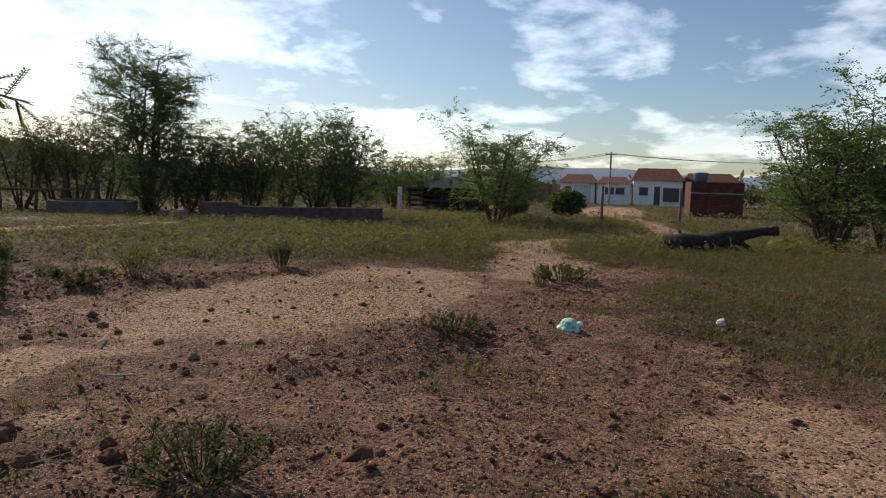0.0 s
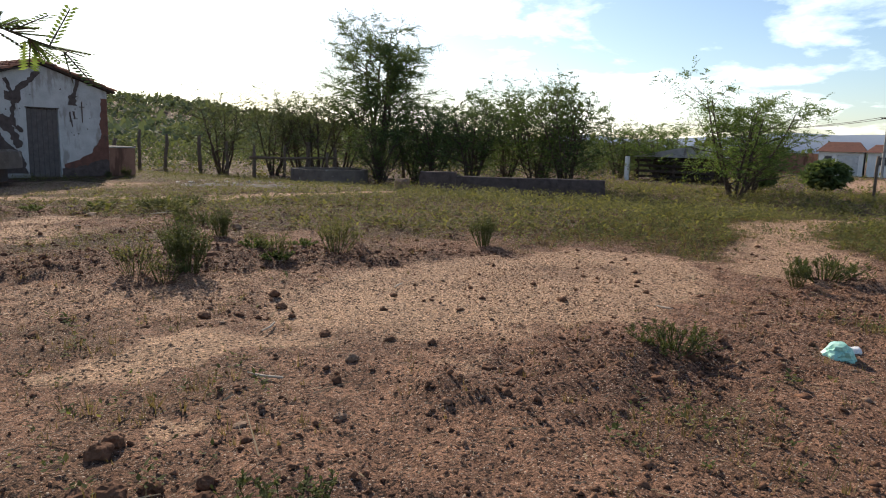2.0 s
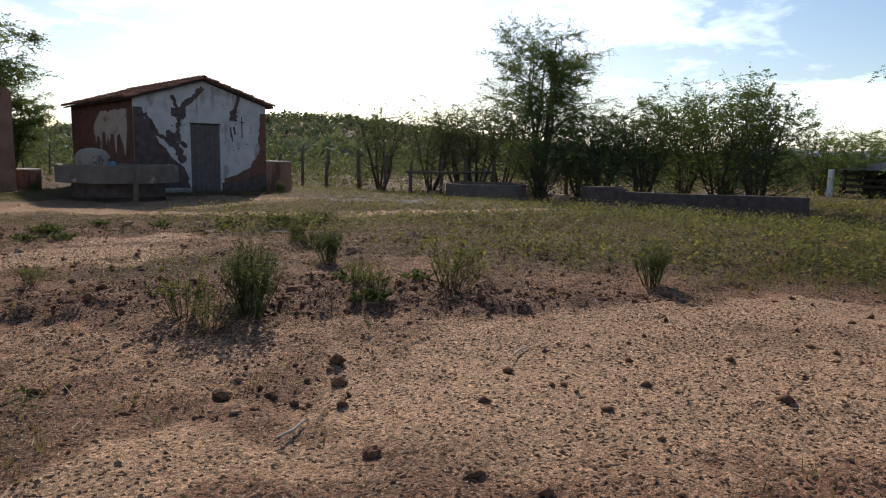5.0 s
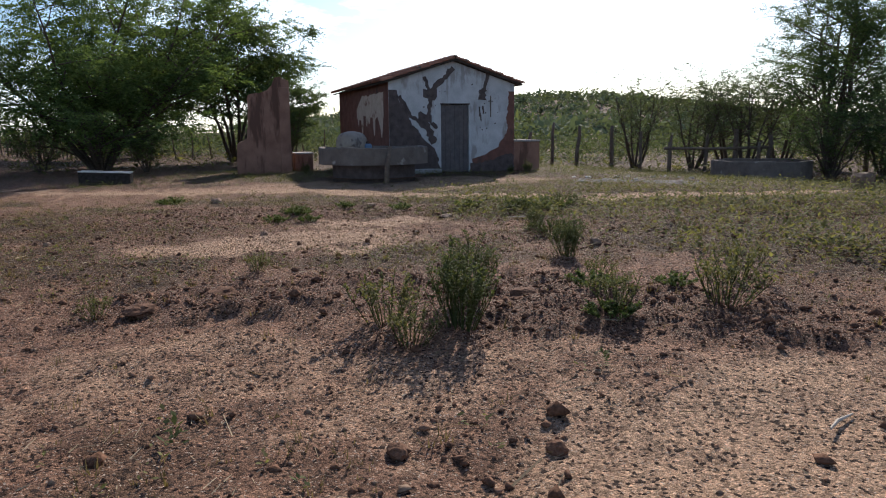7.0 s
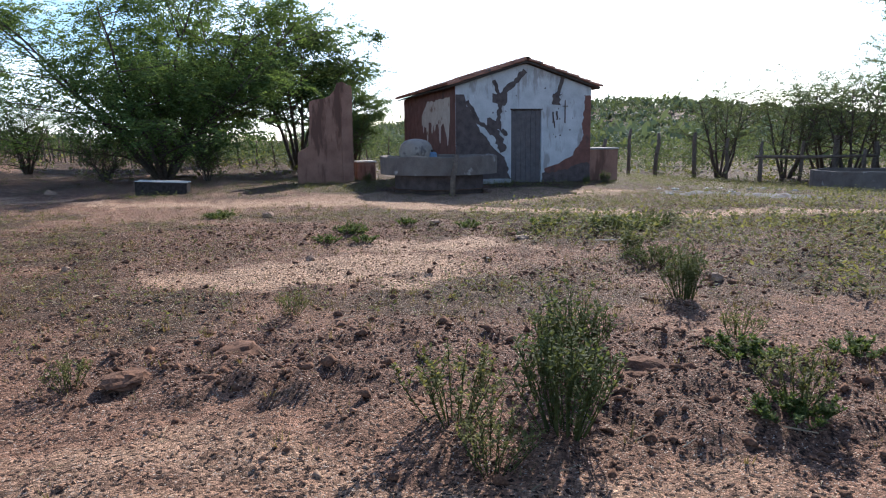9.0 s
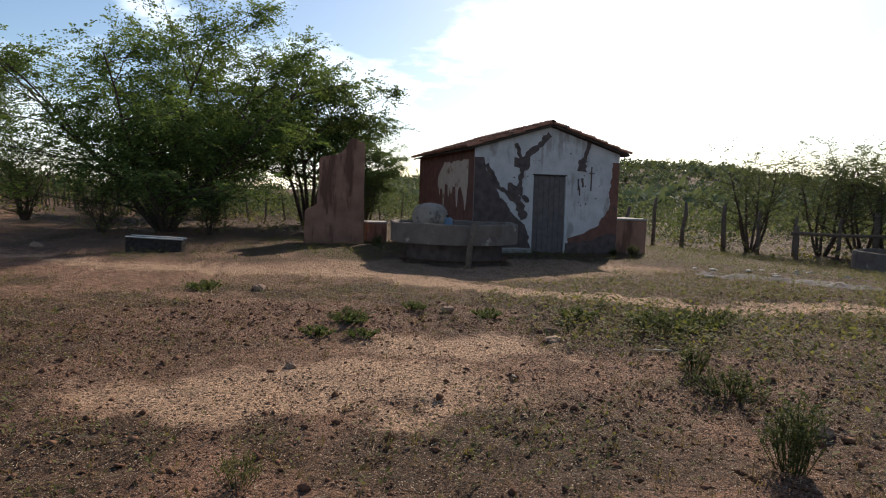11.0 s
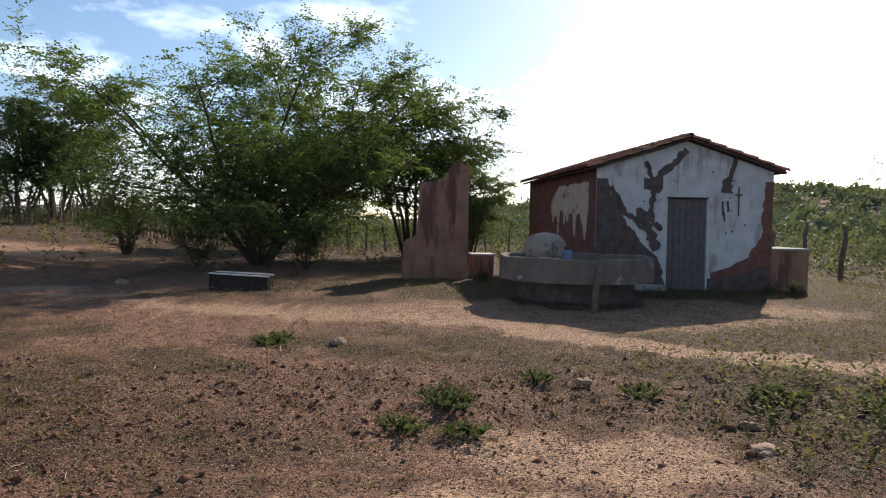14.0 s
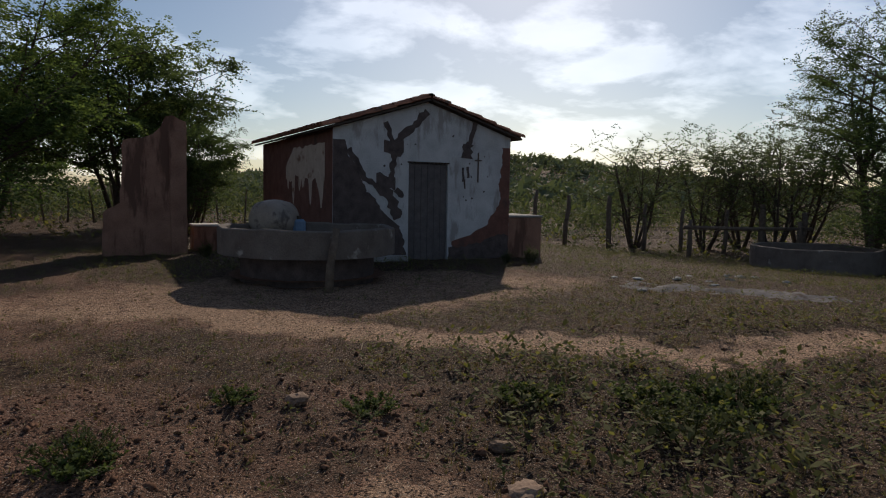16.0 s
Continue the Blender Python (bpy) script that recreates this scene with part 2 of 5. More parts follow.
M_BLUE = mat("blue_plastic", (0.09, 0.14, 0.21), (0.15, 0.22, 0.31), 5, 40, 0.5, 0.1)
M_DRUM = mat("worn_pale_plastic", (0.20, 0.155, 0.12), (0.33, 0.265, 0.21), 5, 50, 0.6, 0.2, stain=(0.12, 0.09, 0.075), stain_scale=4, stain_at=0.57)
M_BAG = mat("mint_plastic_bag", (0.22, 0.50, 0.42), (0.38, 0.68, 0.58), 20, 90, 0.4, 0.3)
M_LITTER = mat("white_plastic_scrap", (0.62, 0.62, 0.62), (0.76, 0.76, 0.76), 20, 90, 0.5, 0.3)
M_DRYSTICK = mat("bleached_stick", (0.36, 0.30, 0.24), (0.52, 0.45, 0.37), 20, 90, 0.9, 0.3)
M_IRON = mat("rusty_iron", (0.06, 0.04, 0.035), (0.13, 0.08, 0.06), 20, 90, 0.7, 0.3)
M_HILL = mat("far_scrub", (0.07, 0.095, 0.045), (0.14, 0.17, 0.085), 0.12, 0.9, 1.0, 0.0)
M_MOUNT = mat("hazy_mountain", (0.21, 0.26, 0.34), (0.25, 0.30, 0.38), 0.01, 0.05, 1.0, 0.0)
M_LEAF = leaf_mat("mesquite_leaf", (0.06, 0.095, 0.032), (0.15, 0.205, 0.075), 0.48)
M_LEAF_DARK = leaf_mat("dark_leaf", (0.045, 0.066, 0.03), (0.105, 0.145, 0.06), 0.45)
M_WEED = leaf_mat("weed_leaf", (0.085, 0.09, 0.034), (0.20, 0.19, 0.08))
M_WEED2 = leaf_mat("green_weed_leaf", (0.06, 0.075, 0.03), (0.12, 0.135, 0.055))
M_FRESH = leaf_mat("fresh_leaf", (0.06, 0.085, 0.03), (0.14, 0.175, 0.058))
# hill leaves are paler and greyer: the haze of distance is in their colour
M_FARSCRUB = leaf_mat("hazed_hill_leaf", (0.085, 0.11, 0.07), (0.14, 0.165, 0.105), 0.25)
# scrub green is muted, with a little haze mixed into the leaf colour
M_SCRUB = leaf_mat("hazed_scrub_leaf", (0.065, 0.082, 0.042), (0.125, 0.148, 0.075), 0.35)
M_ASH = mat("grey_ash", (0.08, 0.07, 0.066), (0.22, 0.20, 0.195), 9, 70, 1.0, 0.6, stain=(0.09, 0.06, 0.045), stain_scale=3.5, stain_at=0.56)
M_STRAW = leaf_mat("bleached_straw", (0.16, 0.12, 0.07), (0.46, 0.36, 0.24), 0.2)
M_DRY = leaf_mat("dry_grass", (0.10, 0.08, 0.04), (0.24, 0.175, 0.095), 0.3)


# ---- mesh helpers ----
def mesh_of(name, verts, faces, material, smooth=False):
    me = bpy.data.meshes.new(name)
    me.from_pydata([tuple(v) for v in verts], [], [tuple(f) for f in faces])
    if material:
        me.materials.append(material)
    if smooth:
        me.polygons.foreach_set("use_smooth", [True] * len(me.polygons))
    me.update()
    return me


def part(name, bm, material, parent, label="", smooth=False):
    """Links a bmesh (or verts and faces) as one mesh object under a thing or a part."""
    if isinstance(bm, tuple):
        me = mesh_of(name, bm[0], bm[1], material, smooth)
    else:
        me = bpy.data.meshes.new(name)
        bm.to_mesh(me)
        bm.free()
        me.materials.append(material)
        if smooth:
            me.polygons.foreach_set("use_smooth", [True] * len(me.polygons))
    ob = new(name, me)
    ob.parent = parent
    if label:
        tagged(ob, label)
    return ob


def thing(name, m, label, category, group="", kind=""):
    ob = new(name)
    ob.matrix_world = m
    ob.empty_display_size = 0.2
    return tagged(ob, label, category, group, kind)


def solo(name, bm, material, label, category, group="", kind="", m=None, smooth=False):
    ob = part(name, bm, material, None, "", smooth)
    if m is not None:
        ob.matrix_world = m
    return tagged(ob, label, category, group, kind)


def box(x0, x1, y0, y1, z0, z1, bevel=0.01, bm=None, rough=0.0, cuts=0):
    own = bmesh.new()
    bmesh.ops.create_cube(own, size=1)
    for v in own.verts:
        v.co = Vector(((x0 + x1) / 2 + v.co.x * (x1 - x0), (y0 + y1) / 2 + v.co.y * (y1 - y0), (z0 + z1) / 2 + v.co.z * (z1 - z0)))
    if cuts:
        bmesh.ops.subdivide_edges(own, edges=own.edges[:], cuts=cuts, use_grid_fill=True)
    if bevel:
        bmesh.ops.bevel(own, geom=[e for e in own.edges if e.calc_face_angle(0) > 0.5], offset=bevel, segments=1, affect="EDGES")
    if rough:
        for v in own.verts:
            v.co += noise.noise_vector(v.co * 3.1) * rough
    if bm is None:
        return own
    me = bpy.data.meshes.new("t")
    own.to_mesh(me); own.free()
    bm.from_mesh(me)
    bpy.data.meshes.remove(me)
    return bm


def tube(points, radii, sides=6, cap=True):
    """A bent tapering tube as verts and faces."""
    P = [Vector(p) for p in points]
    verts, faces = [], []
    for i, p in enumerate(P):
        d = (P[min(i + 1, len(P) - 1)] - P[max(i - 1, 0)]).normalized()
        s = d.cross(Vector((0.31, 0.17, 0.93) if abs(d.z) < 0.9 else (1, 0, 0))).normalized()
        u = d.cross(s)
        for k in range(sides):
            a = 2 * math.pi * k / sides
            verts.append(p + (s * math.cos(a) + u * math.sin(a)) * radii[i])
    for i in range(len(P) - 1):
        for k in range(sides):
            a, b = i * sides + k, i * sides + (k + 1) % sides
            faces.append((a, b, b + sides, a + sides))
    if cap:
        faces.append(tuple(range(sides))[::-1])
        faces.append(tuple(range((len(P) - 1) * sides, len(P) * sides)))
    return verts, faces


def merge(pieces):
    verts, faces = [], []
    for v, f in pieces:
        o = len(verts)
        verts.extend(v)
        faces.extend(tuple(i + o for i in q) for q in f)
    return verts, faces


def slab(outline, y, depth, wobble=0.0, rnd=None):
    """A flat patch in the plane of the front wall: an outline of x, z pairs, proud by depth towards -y."""
    n = len(outline)
    verts = [(x, y - depth, z) for x, z in outline] + [(x, y, z) for x, z in outline]
    faces = [tuple(range(n))] + [(i, i + n, (i + 1) % n + n, (i + 1) % n) for i in range(n)]
    return verts, faces


def smoothstep(v, a, b):
    t = np.clip((np.asarray(v, float) - a) / (b - a), 0, 1)
    return t * t * (3 - 2 * t)


TABLE = np.random.RandomState(5).rand(256, 256)


def vnoise(x, y, scale):
    x, y = np.asarray(x, float) * scale + 57.3, np.asarray(y, float) * scale + 91.7
    i, j = np.floor(x).astype(int), np.floor(y).astype(int)
    fx, fy = x - i, y - j
    fx, fy = fx * fx * (3 - 2 * fx), fy * fy * (3 - 2 * fy)
    g = lambda a, b: TABLE[a % 256, b % 256]
    return (g(i, j) * (1 - fx) + g(i + 1, j) * fx) * (1 - fy) + (g(i, j + 1) * (1 - fx) + g(i + 1, j + 1) * fx) * fy - 0.5


def blob(x, y, cx, cy, rx, ry, turn=0.0):
    c, s = math.cos(radians(turn)), math.sin(radians(turn))
    dx, dy = x - cx, y - cy
    u, v = (dx * c + dy * s) / rx, (-dx * s + dy * c) / ry
    return 1 - smoothstep(np.sqrt(u * u + v * v), 0.55, 1.15)


def near_line(x, y, pts, width):
    best = np.full(np.shape(x), 1e9)
    for (ax, ay), (bx, by) in zip(pts, pts[1:]):
        dx, dy = bx - ax, by - ay
        t = np.clip(((x - ax) * dx + (y - ay) * dy) / (dx * dx + dy * dy), 0, 1)
        best = np.minimum(best, np.hypot(x - ax - t * dx, y - ay - t * dy))
    return 1 - smoothstep(best, width * 0.5, width * 1.3)


YARD_PATH = [(9, -9.5), (3, -9.3), (-0.6, -8.4), (-3.2, -6.6), (-5, -4.6), (-7, -3.6), (-10, -2.5), (-14, 1.0)]
EAST_TRACK = [(-2, -20.5), (3, -19.5), (9, -20.5), (16, -23.5), (30, -22)]


def ragged(x, y):
    """Uneven edges for the soil patches."""
    wx = 0.35 * vnoise(x, y, 0.7) + 0.45 * vnoise(x, y, 2.1) + 0.35 * vnoise(x, y, 6.0)
    wy = 0.35 * vnoise(x + 31, y - 17, 0.7) + 0.45 * vnoise(x + 31, y - 17, 2.1) + 0.35 * vnoise(x + 31, y - 17, 6.0)
    return x + wx, y + wy


def sand_at(x, y):
    x, y = ragged(x, y)
    s = blob(x, y, -4.1, -18.25, 3.2, 1.6, -12)
    s = np.maximum(s, 0.95 * blob(x, y, -8.0, -17.55, 0.55, 0.36, -40))
    s = np.maximum(s, 0.95 * blob(x, y, -7.3, -17.5, 0.85, 0.45, -35))
    s = np.maximum(s, 0.6 * blob(x, y, -9.2, -16.3, 1.5, 0.5, 10))
    s = np.maximum(s, 0.5 * blob(x, y, -7.45, -15.7, 1.4, 0.6, -20))
    s = np.maximum(s, 0.5 * blob(x, y, -6.4, -16.4, 1.3, 0.55, 10))
    s = np.maximum(s, 0.85 * blob(x, y, -6.6, -11.4, 2.1, 0.9, 0))
    s = np.maximum(s, 0.85 * blob(x, y, -5.1, -10.3, 1.3, 0.6, -10))
    s = np.maximum(s, 0.8 * blob(x, y, -8.25, -18.54, 0.22, 0.12, 20))
    s = np.maximum(s, 0.8 * blob(x, y, -6.8, -19.2, 0.4, 0.18, -40))
    s = np.maximum(s, 0.85 * near_line(x, y, YARD_PATH, 0.5))
    s = np.maximum(s, 0.65 * blob(x, y, -2.5, -3.4, 5.2, 2.4, 0))
    s = np.maximum(s, 0.75 * near_line(x, y, EAST_TRACK, 0.8))
    s = np.maximum(s, 0.8 * blob(x, y, -8.0, -24.2, 3.0, 1.2, 0))
    s = np.maximum(s, 0.7 * blob(x, y, -8.0, -22.5, 1.6, 0.7, 10))
    s = np.maximum(s, 0.8 * blob(x, y, -20, 6, 9, 3.0, 25))
    s = np.maximum(s, 0.8 * blob(x, y, 44, -21, 16, 3, 0))
    return np.clip(s, 0, 1)


def dark_at(x, y):
    x, y = ragged(x, y)
    s = blob(x, y, -7.3, -14.35, 1.1, 0.55, -15)
    s = np.maximum(s, 0.95 * blob(x, y, -5.0, -15.3, 2.7, 0.95, -42))
    s = np.maximum(s, 0.95 * blob(x, y, -6.1, -20.0, 1.3, 0.75, -35))
    s = np.maximum(s, 0.7 * blob(x, y, -8.7, -19.8, 0.8, 0.5, -20))
    s = np.maximum(s, 0.8 * blob(x, y, -2.2, -20.8, 0.9, 0.35, 0))
    s = np.maximum(s, 0.5 * blob(x, y, -6.5, -8.6, 3.0, 1.2, 0))
    return np.clip(s, 0, 1)


def green_at(x, y):
    s = 0.18 + 0.75 * smoothstep(x + 0.25 * y, -8.2, -4.0) * smoothstep(y, -30, -24)
    s = np.maximum(s, 0.62 * smoothstep(y, -14.5, -12.5) * (1 - smoothstep(y, -5.5, -4)))
    s = np.maximum(s, 0.8 * smoothstep(-y, 20.4, 23.4) * smoothstep(x, -9, -4))
    s = np.maximum(s, 0.6 * smoothstep(y, 6, 10))
    s = np.maximum(s, 0.6 * smoothstep(-x, 9, 12) * (1 - smoothstep(y, -5, -2)) * smoothstep(y, -16, -13))
    s = np.where(np.hypot(x, y) > 60, 0.8, s)
    s = s + 0.5 * vnoise(x, y, 0.45) + 0.6 * vnoise(x, y, 1.3) + 0.4 * vnoise(x, y, 3.1)
    return np.clip(s * (1 - 0.93 * sand_at(x, y)) * (1 - 0.6 * dark_at(x, y)), 0, 1)


def ground_z(x, y):
    """The lie of the land: lower to the east, a bank to the north-west."""
    x, y = np.asarray(x, float), np.asarray(y, float)
    z = -0.42 * smoothstep(x, 3, 12) - 0.25 * smoothstep(x, 14, 45)
    z = z + 0.75 * smoothstep(-x, 11, 22) * smoothstep(y, -4, 8)
    z = z + 0.35 * smoothstep(y, 6, 25) * (1 - smoothstep(x, -4, 8))
    z = z + 15 * np.exp(-(((x - 150) / 75) ** 2 + ((y - 235) / 95) ** 2)) + 5 * np.exp(-(((x - 60) / 60) ** 2 + ((y - 300) / 90) ** 2))
    return z


def ground_detail(x, y):
    near = 1 - smoothstep(np.hypot(x + 4, y + 10), 22, 40)
    d = dark_at(x, y)
    z = 0.05 * vnoise(x, y, 0.5) + 0.045 * vnoise(x, y, 1.6) + 0.03 * vnoise(x, y, 4.3)
    z = z + (0.035 + 0.06 * d) * vnoise(x, y, 7.3) * (1 - 0.6 * sand_at(x, y)) + 0.026 * vnoise(x, y, 12.7) * (1 - 0.5 * sand_at(x, y)) + 0.09 * d * (0.35 + 1.2 * vnoise(x, y, 1.7))
    return z * near


def gz(x, y):
    return float(ground_z(x, y) + ground_detail(np.asarray(x, float), np.asarray(y, float)))


def build_ground():
    def axis(lo, hi, step, reach):
        core = np.arange(lo, hi, step)
        grow = step * 1.17 ** np.arange(1, 60)
        out = np.cumsum(grow)
        out = out[out < reach]
        return np.concatenate([lo - out[::-1], core, hi + out])
    xs, ys = axis(-12, 2, 0.065, 2600), axis(-23, -7, 0.065, 2600)
    X, Y = np.meshgrid(xs, ys)
    Z = ground_z(X, Y) + ground_detail(X, Y)
    nx, ny = len(xs), len(ys)
    me = bpy.data.meshes.new("ground")
    co = np.stack([X, Y, Z], -1).reshape(-1, 3)
    idx = np.arange(nx * ny).reshape(ny, nx)
    q = np.stack([idx[:-1, :-1], idx[:-1, 1:], idx[1:, 1:], idx[1:, :-1]], -1).reshape(-1, 4)
    me.vertices.add(len(co)); me.vertices.foreach_set("co", co.ravel())
    me.loops.add(q.size); me.loops.foreach_set("vertex_index", q.ravel().astype(np.int32))
    me.polygons.add(len(q)); me.polygons.foreach_set("loop_start", (np.arange(len(q)) * 4).astype(np.int32))
    me.update(calc_edges=True)
    me.polygons.foreach_set("use_smooth", np.ones(len(q), bool))
    for name, f in (("sand", sand_at), ("dark", dark_at), ("green", green_at)):
        a = me.attributes.new(name, "FLOAT", "POINT")
        a.data.foreach_set("value", f(X, Y).ravel().astype(np.float32))
    me.materials.append(M_GROUND)
    tagged(new("ground", me), "dry reddish earth yard with sandy bare patches and weeds", "ground", kind="structure")


build_ground()


# ---- the old house ----
HX0, HX1, HY1, EAVE, RIDGE, MID = -1.63, 2.47, 6.1, 2.68, 3.32, 0.42


def build_house():
    house = thing("house", pose(0, 0, 0), "small abandoned house with peeling white gable and clay tile roof", "house")
    th = 0.22
    # gable wall with the door's opening
    out = [(HX0, -0.2), (0.0, -0.2), (0.0, 2.06), (0.92, 2.06), (0.92, -0.2), (HX1, -0.2), (HX1, EAVE), (MID, RIDGE), (HX0, EAVE)]
    bm = bmesh.new()
    f = bm.faces.new([bm.verts.new((x, 0, z)) for x, z in out])
    r = bmesh.ops.extrude_face_region(bm, geom=[f])
    for v in r["geom"]:
        if isinstance(v, bmesh.types.BMVert):
            v.co.y = th
    bmesh.ops.triangulate(bm, faces=[q for q in bm.faces if len(q.verts) > 4])
    bmesh.ops.recalc_face_normals(bm, faces=bm.faces)
    part("front_wall", bm, M_PLASTER, house, "white limewashed gable wall with mortar repairs")
    bm = bmesh.new()
    f = bm.faces.new([bm.verts.new((x, HY1, z)) for x, z in [(HX0, -0.2), (HX1, -0.2), (HX1, EAVE), (MID, RIDGE), (HX0, EAVE)]])
    r = bmesh.ops.extrude_face_region(bm, geom=[f])
    for v in r["geom"]:
        if isinstance(v, bmesh.types.BMVert):
            v.co.y = HY1 - th
    bmesh.ops.recalc_face_normals(bm, faces=bm.faces)
    part("back_wall", bm, M_REDWALL, house)
    part("side_wall", box(HX0, HX0 + th, th, HY1 - th, -0.2, EAVE, 0), M_REDWALL, house, "reddish clay side wall with cream paint remains")
    part("corner_render", box(HX0 - 0.008, HX0, -0.001, th + 0.02, -0.2, EAVE, 0), M_REDWALL, house)
    part("side_wall", box(HX1 - th, HX1, th, HY1 - th, -0.2, EAVE, 0), M_REDWALL, house)
    # door
    door = part("door", box(0.005, 0.915, 0.07, 0.115, 0.0, 2.055, 0.006), M_DOOR, house, "dark weathered plank door, shut")
    for i in range(6):
        part("plank", box(0.012 + i * 0.15, 0.157 + i * 0.15, 0.052, 0.072, 0.01, 2.045, 0.005), M_DOOR, door)
    part("lintel", box(-0.03, 0.95, -0.004, 0.1, 2.06, 2.09, 0.004), M_DARKWOOD, house)
    # repairs, bare clay and a dark foot band on the gable
    rnd = random.Random(3)
    lay = [0.0]

    def stroke(pts, w):
        left, right = [], []
        dense = []
        for (x0, z0), (x1, z1) in zip(pts, pts[1:]):
            n = max(2, int(math.hypot(x1 - x0, z1 - z0) / 0.07))
            dense += [(x0 + (x1 - x0) * i / n, z0 + (z1 - z0) * i / n) for i in range(n)]
        dense.append(pts[-1])
        for i, (x, z) in enumerate(dense):
            a, b = dense[max(0, i - 1)], dense[min(len(dense) - 1, i + 1)]
            dx, dz = b[0] - a[0], b[1] - a[1]
            ln = math.hypot(dx, dz) or 1
            k = w * (0.5 + 0.25 * rnd.uniform(-1, 1))
            left.append((x - dz / ln * k, z + dx / ln * k))
            k = w * (0.5 + 0.25 * rnd.uniform(-1, 1))
            right.append((x + dz / ln * k, z - dx / ln * k))
        n = len(left)
        lay[0] += 0.0012
        v = [(x, -0.006 - lay[0], z) for x, z in left + right]
        f = [(i, i + 1, n + i + 1, n + i) for i in range(n - 1)]
        return v, f

    def patch(pts, y=-0.004, jag=0.05):
        dense = []
        for (x0, z0), (x1, z1) in zip(pts, pts[1:] + pts[:1]):
            n = max(2, int(math.hypot(x1 - x0, z1 - z0) / 0.08))
            dense += [(x0 + (x1 - x0) * i / n + rnd.uniform(-jag, jag) * (i > 0), z0 + (z1 - z0) * i / n + rnd.uniform(-jag, jag) * (i > 0)) for i in range(n)]
        bm = bmesh.new()
        f = bm.faces.new([bm.verts.new((x, y, z)) for x, z in dense])
        bmesh.ops.triangulate(bm, faces=[f])
        return bm

    for pts, w in (
        ([(-0.52, 2.86), (-0.42, 2.62), (-0.36, 2.42)], 0.12),
        ([(0.40, 3.14), (0.15, 2.86), (-0.12, 2.62), (-0.36, 2.42)], 0.14),
        ([(-0.56, 2.36), (-0.12, 2.36)], 0.26),
        ([(-0.36, 2.4), (-0.34, 2.1), (-0.38, 1.78), (-0.42, 1.6)], 0.12),
        ([(-0.72, 1.62), (-0.3, 1.62)], 0.34),
        ([(-1.3, 2.3), (-1.12, 2.0), (-0.98, 1.72), (-0.6, 1.5)], 0.11),
        ([(-0.3, 1.5), (-0.12, 1.36)], 0.12),
        ([(1.56, 2.98), (1.48, 2.7), (1.36, 2.42)], 0.12),
        ([(1.36, 2.5), (1.34, 2.2)], 0.26),
        ([(-0.55, 1.55), (-0.35, 1.2), (-0.25, 0.9)], 0.22),
    ):
        v, f = stroke(pts, w)
        part("mortar_patch", (v, f), M_CEMENT, house)
    for x0, z0, h in ((1.26, 2.0, 0.3), (1.38, 2.02, 0.24), (1.3, 1.75, 0.2)):
        part("mortar_patch", (*stroke([(x0, z0), (x0 + 0.02, z0 - h)], 0.05),), M_CEMENT, house)
    def edge_patch(profile, fixed, name, label, material):
        """Bare wall between a ragged line, as height and x, and a fixed edge."""
        rows = []
        for (z0, x0), (z1, x1) in zip(profile, profile[1:]):
            n = max(2, int(abs(z1 - z0) / 0.035))
            rows += [(z0 + (z1 - z0) * i / n, x0 + (x1 - x0) * i / n) for i in range(n)]
        v, f = [], []
        for z, x in rows:
            x += 0.07 * noise.noise(Vector((z * 6, fixed, 0))) + rnd.uniform(-0.018, 0.018)
            v += [(x, -0.004, z), (fixed, -0.004, z)]
        for i in range(len(rows) - 1):
            f.append((2 * i, 2 * i + 1, 2 * i + 3, 2 * i + 2))
        part(name, (v, f), material, house, label)

    edge_patch([(-0.1, 1.0), (0.42, 1.02), (0.55, 1.45), (0.75, 1.85), (1.0, 2.05), (1.35, 2.28), (1.7, 2.18), (2.1, 2.24), (2.5, 2.3)], HX1 - 0.004, "bare_clay", "bare reddish clay where plaster fell", M_REDWALL)
    edge_patch([(-0.1, -0.06), (0.4, -0.07), (0.75, -0.2), (0.95, -0.48), (1.2, -0.62), (1.45, -0.92), (1.8, -1.02), (2.15, -1.28), (2.5, -1.4)], HX0 + 0.004, "bare_clay", "dark mortar and bare clay", M_CEMENT)
    # ragged darker band low on the wall, right of the door
    low = [(0.95, -0.1)] + [(0.95 + 0.1 * k, 0.30 + 0.1 * noise.noise(Vector((k * 0.7, 3, 0))) + 0.25 * smoothstep(k, 3, 14)) for k in range(16)] + [(2.45, -0.1)]
    part("foot_band", patch(low, -0.009, 0.02), M_CEMENT, house, "dark band along the foot of the wall")
    # small pits where the limewash has chipped off
    for _ in range(22):
        x0, z0 = rnd.uniform(-0.6, 2.1), rnd.uniform(1.3, 2.75)
        if not -0.1 < x0 < 1.0 or z0 > 2.2:
            k = rnd.uniform(0.012, 0.03)
            part("chip", slab([(x0 + k * math.cos(a) * rnd.uniform(0.5, 1.2), z0 + k * math.sin(a) * rnd.uniform(0.5, 1.2)) for a in (0, 1.05, 2.1, 3.15, 4.2, 5.25)], 0, 0.003), M_CEMENT, house)
    # iron cross on the gable
    cross = part("iron_cross", box(1.63, 1.655, -0.03, -0.006, 1.69, 2.33, 0.003), M_IRON, house, "thin rusty iron cross")
    part("cross_arm", box(1.56, 1.725, -0.034, -0.012, 2.15, 2.175, 0.003), M_IRON, cross)
    # cream paint remains on the side wall, with long drips
    v, f = [], []
    n = 150
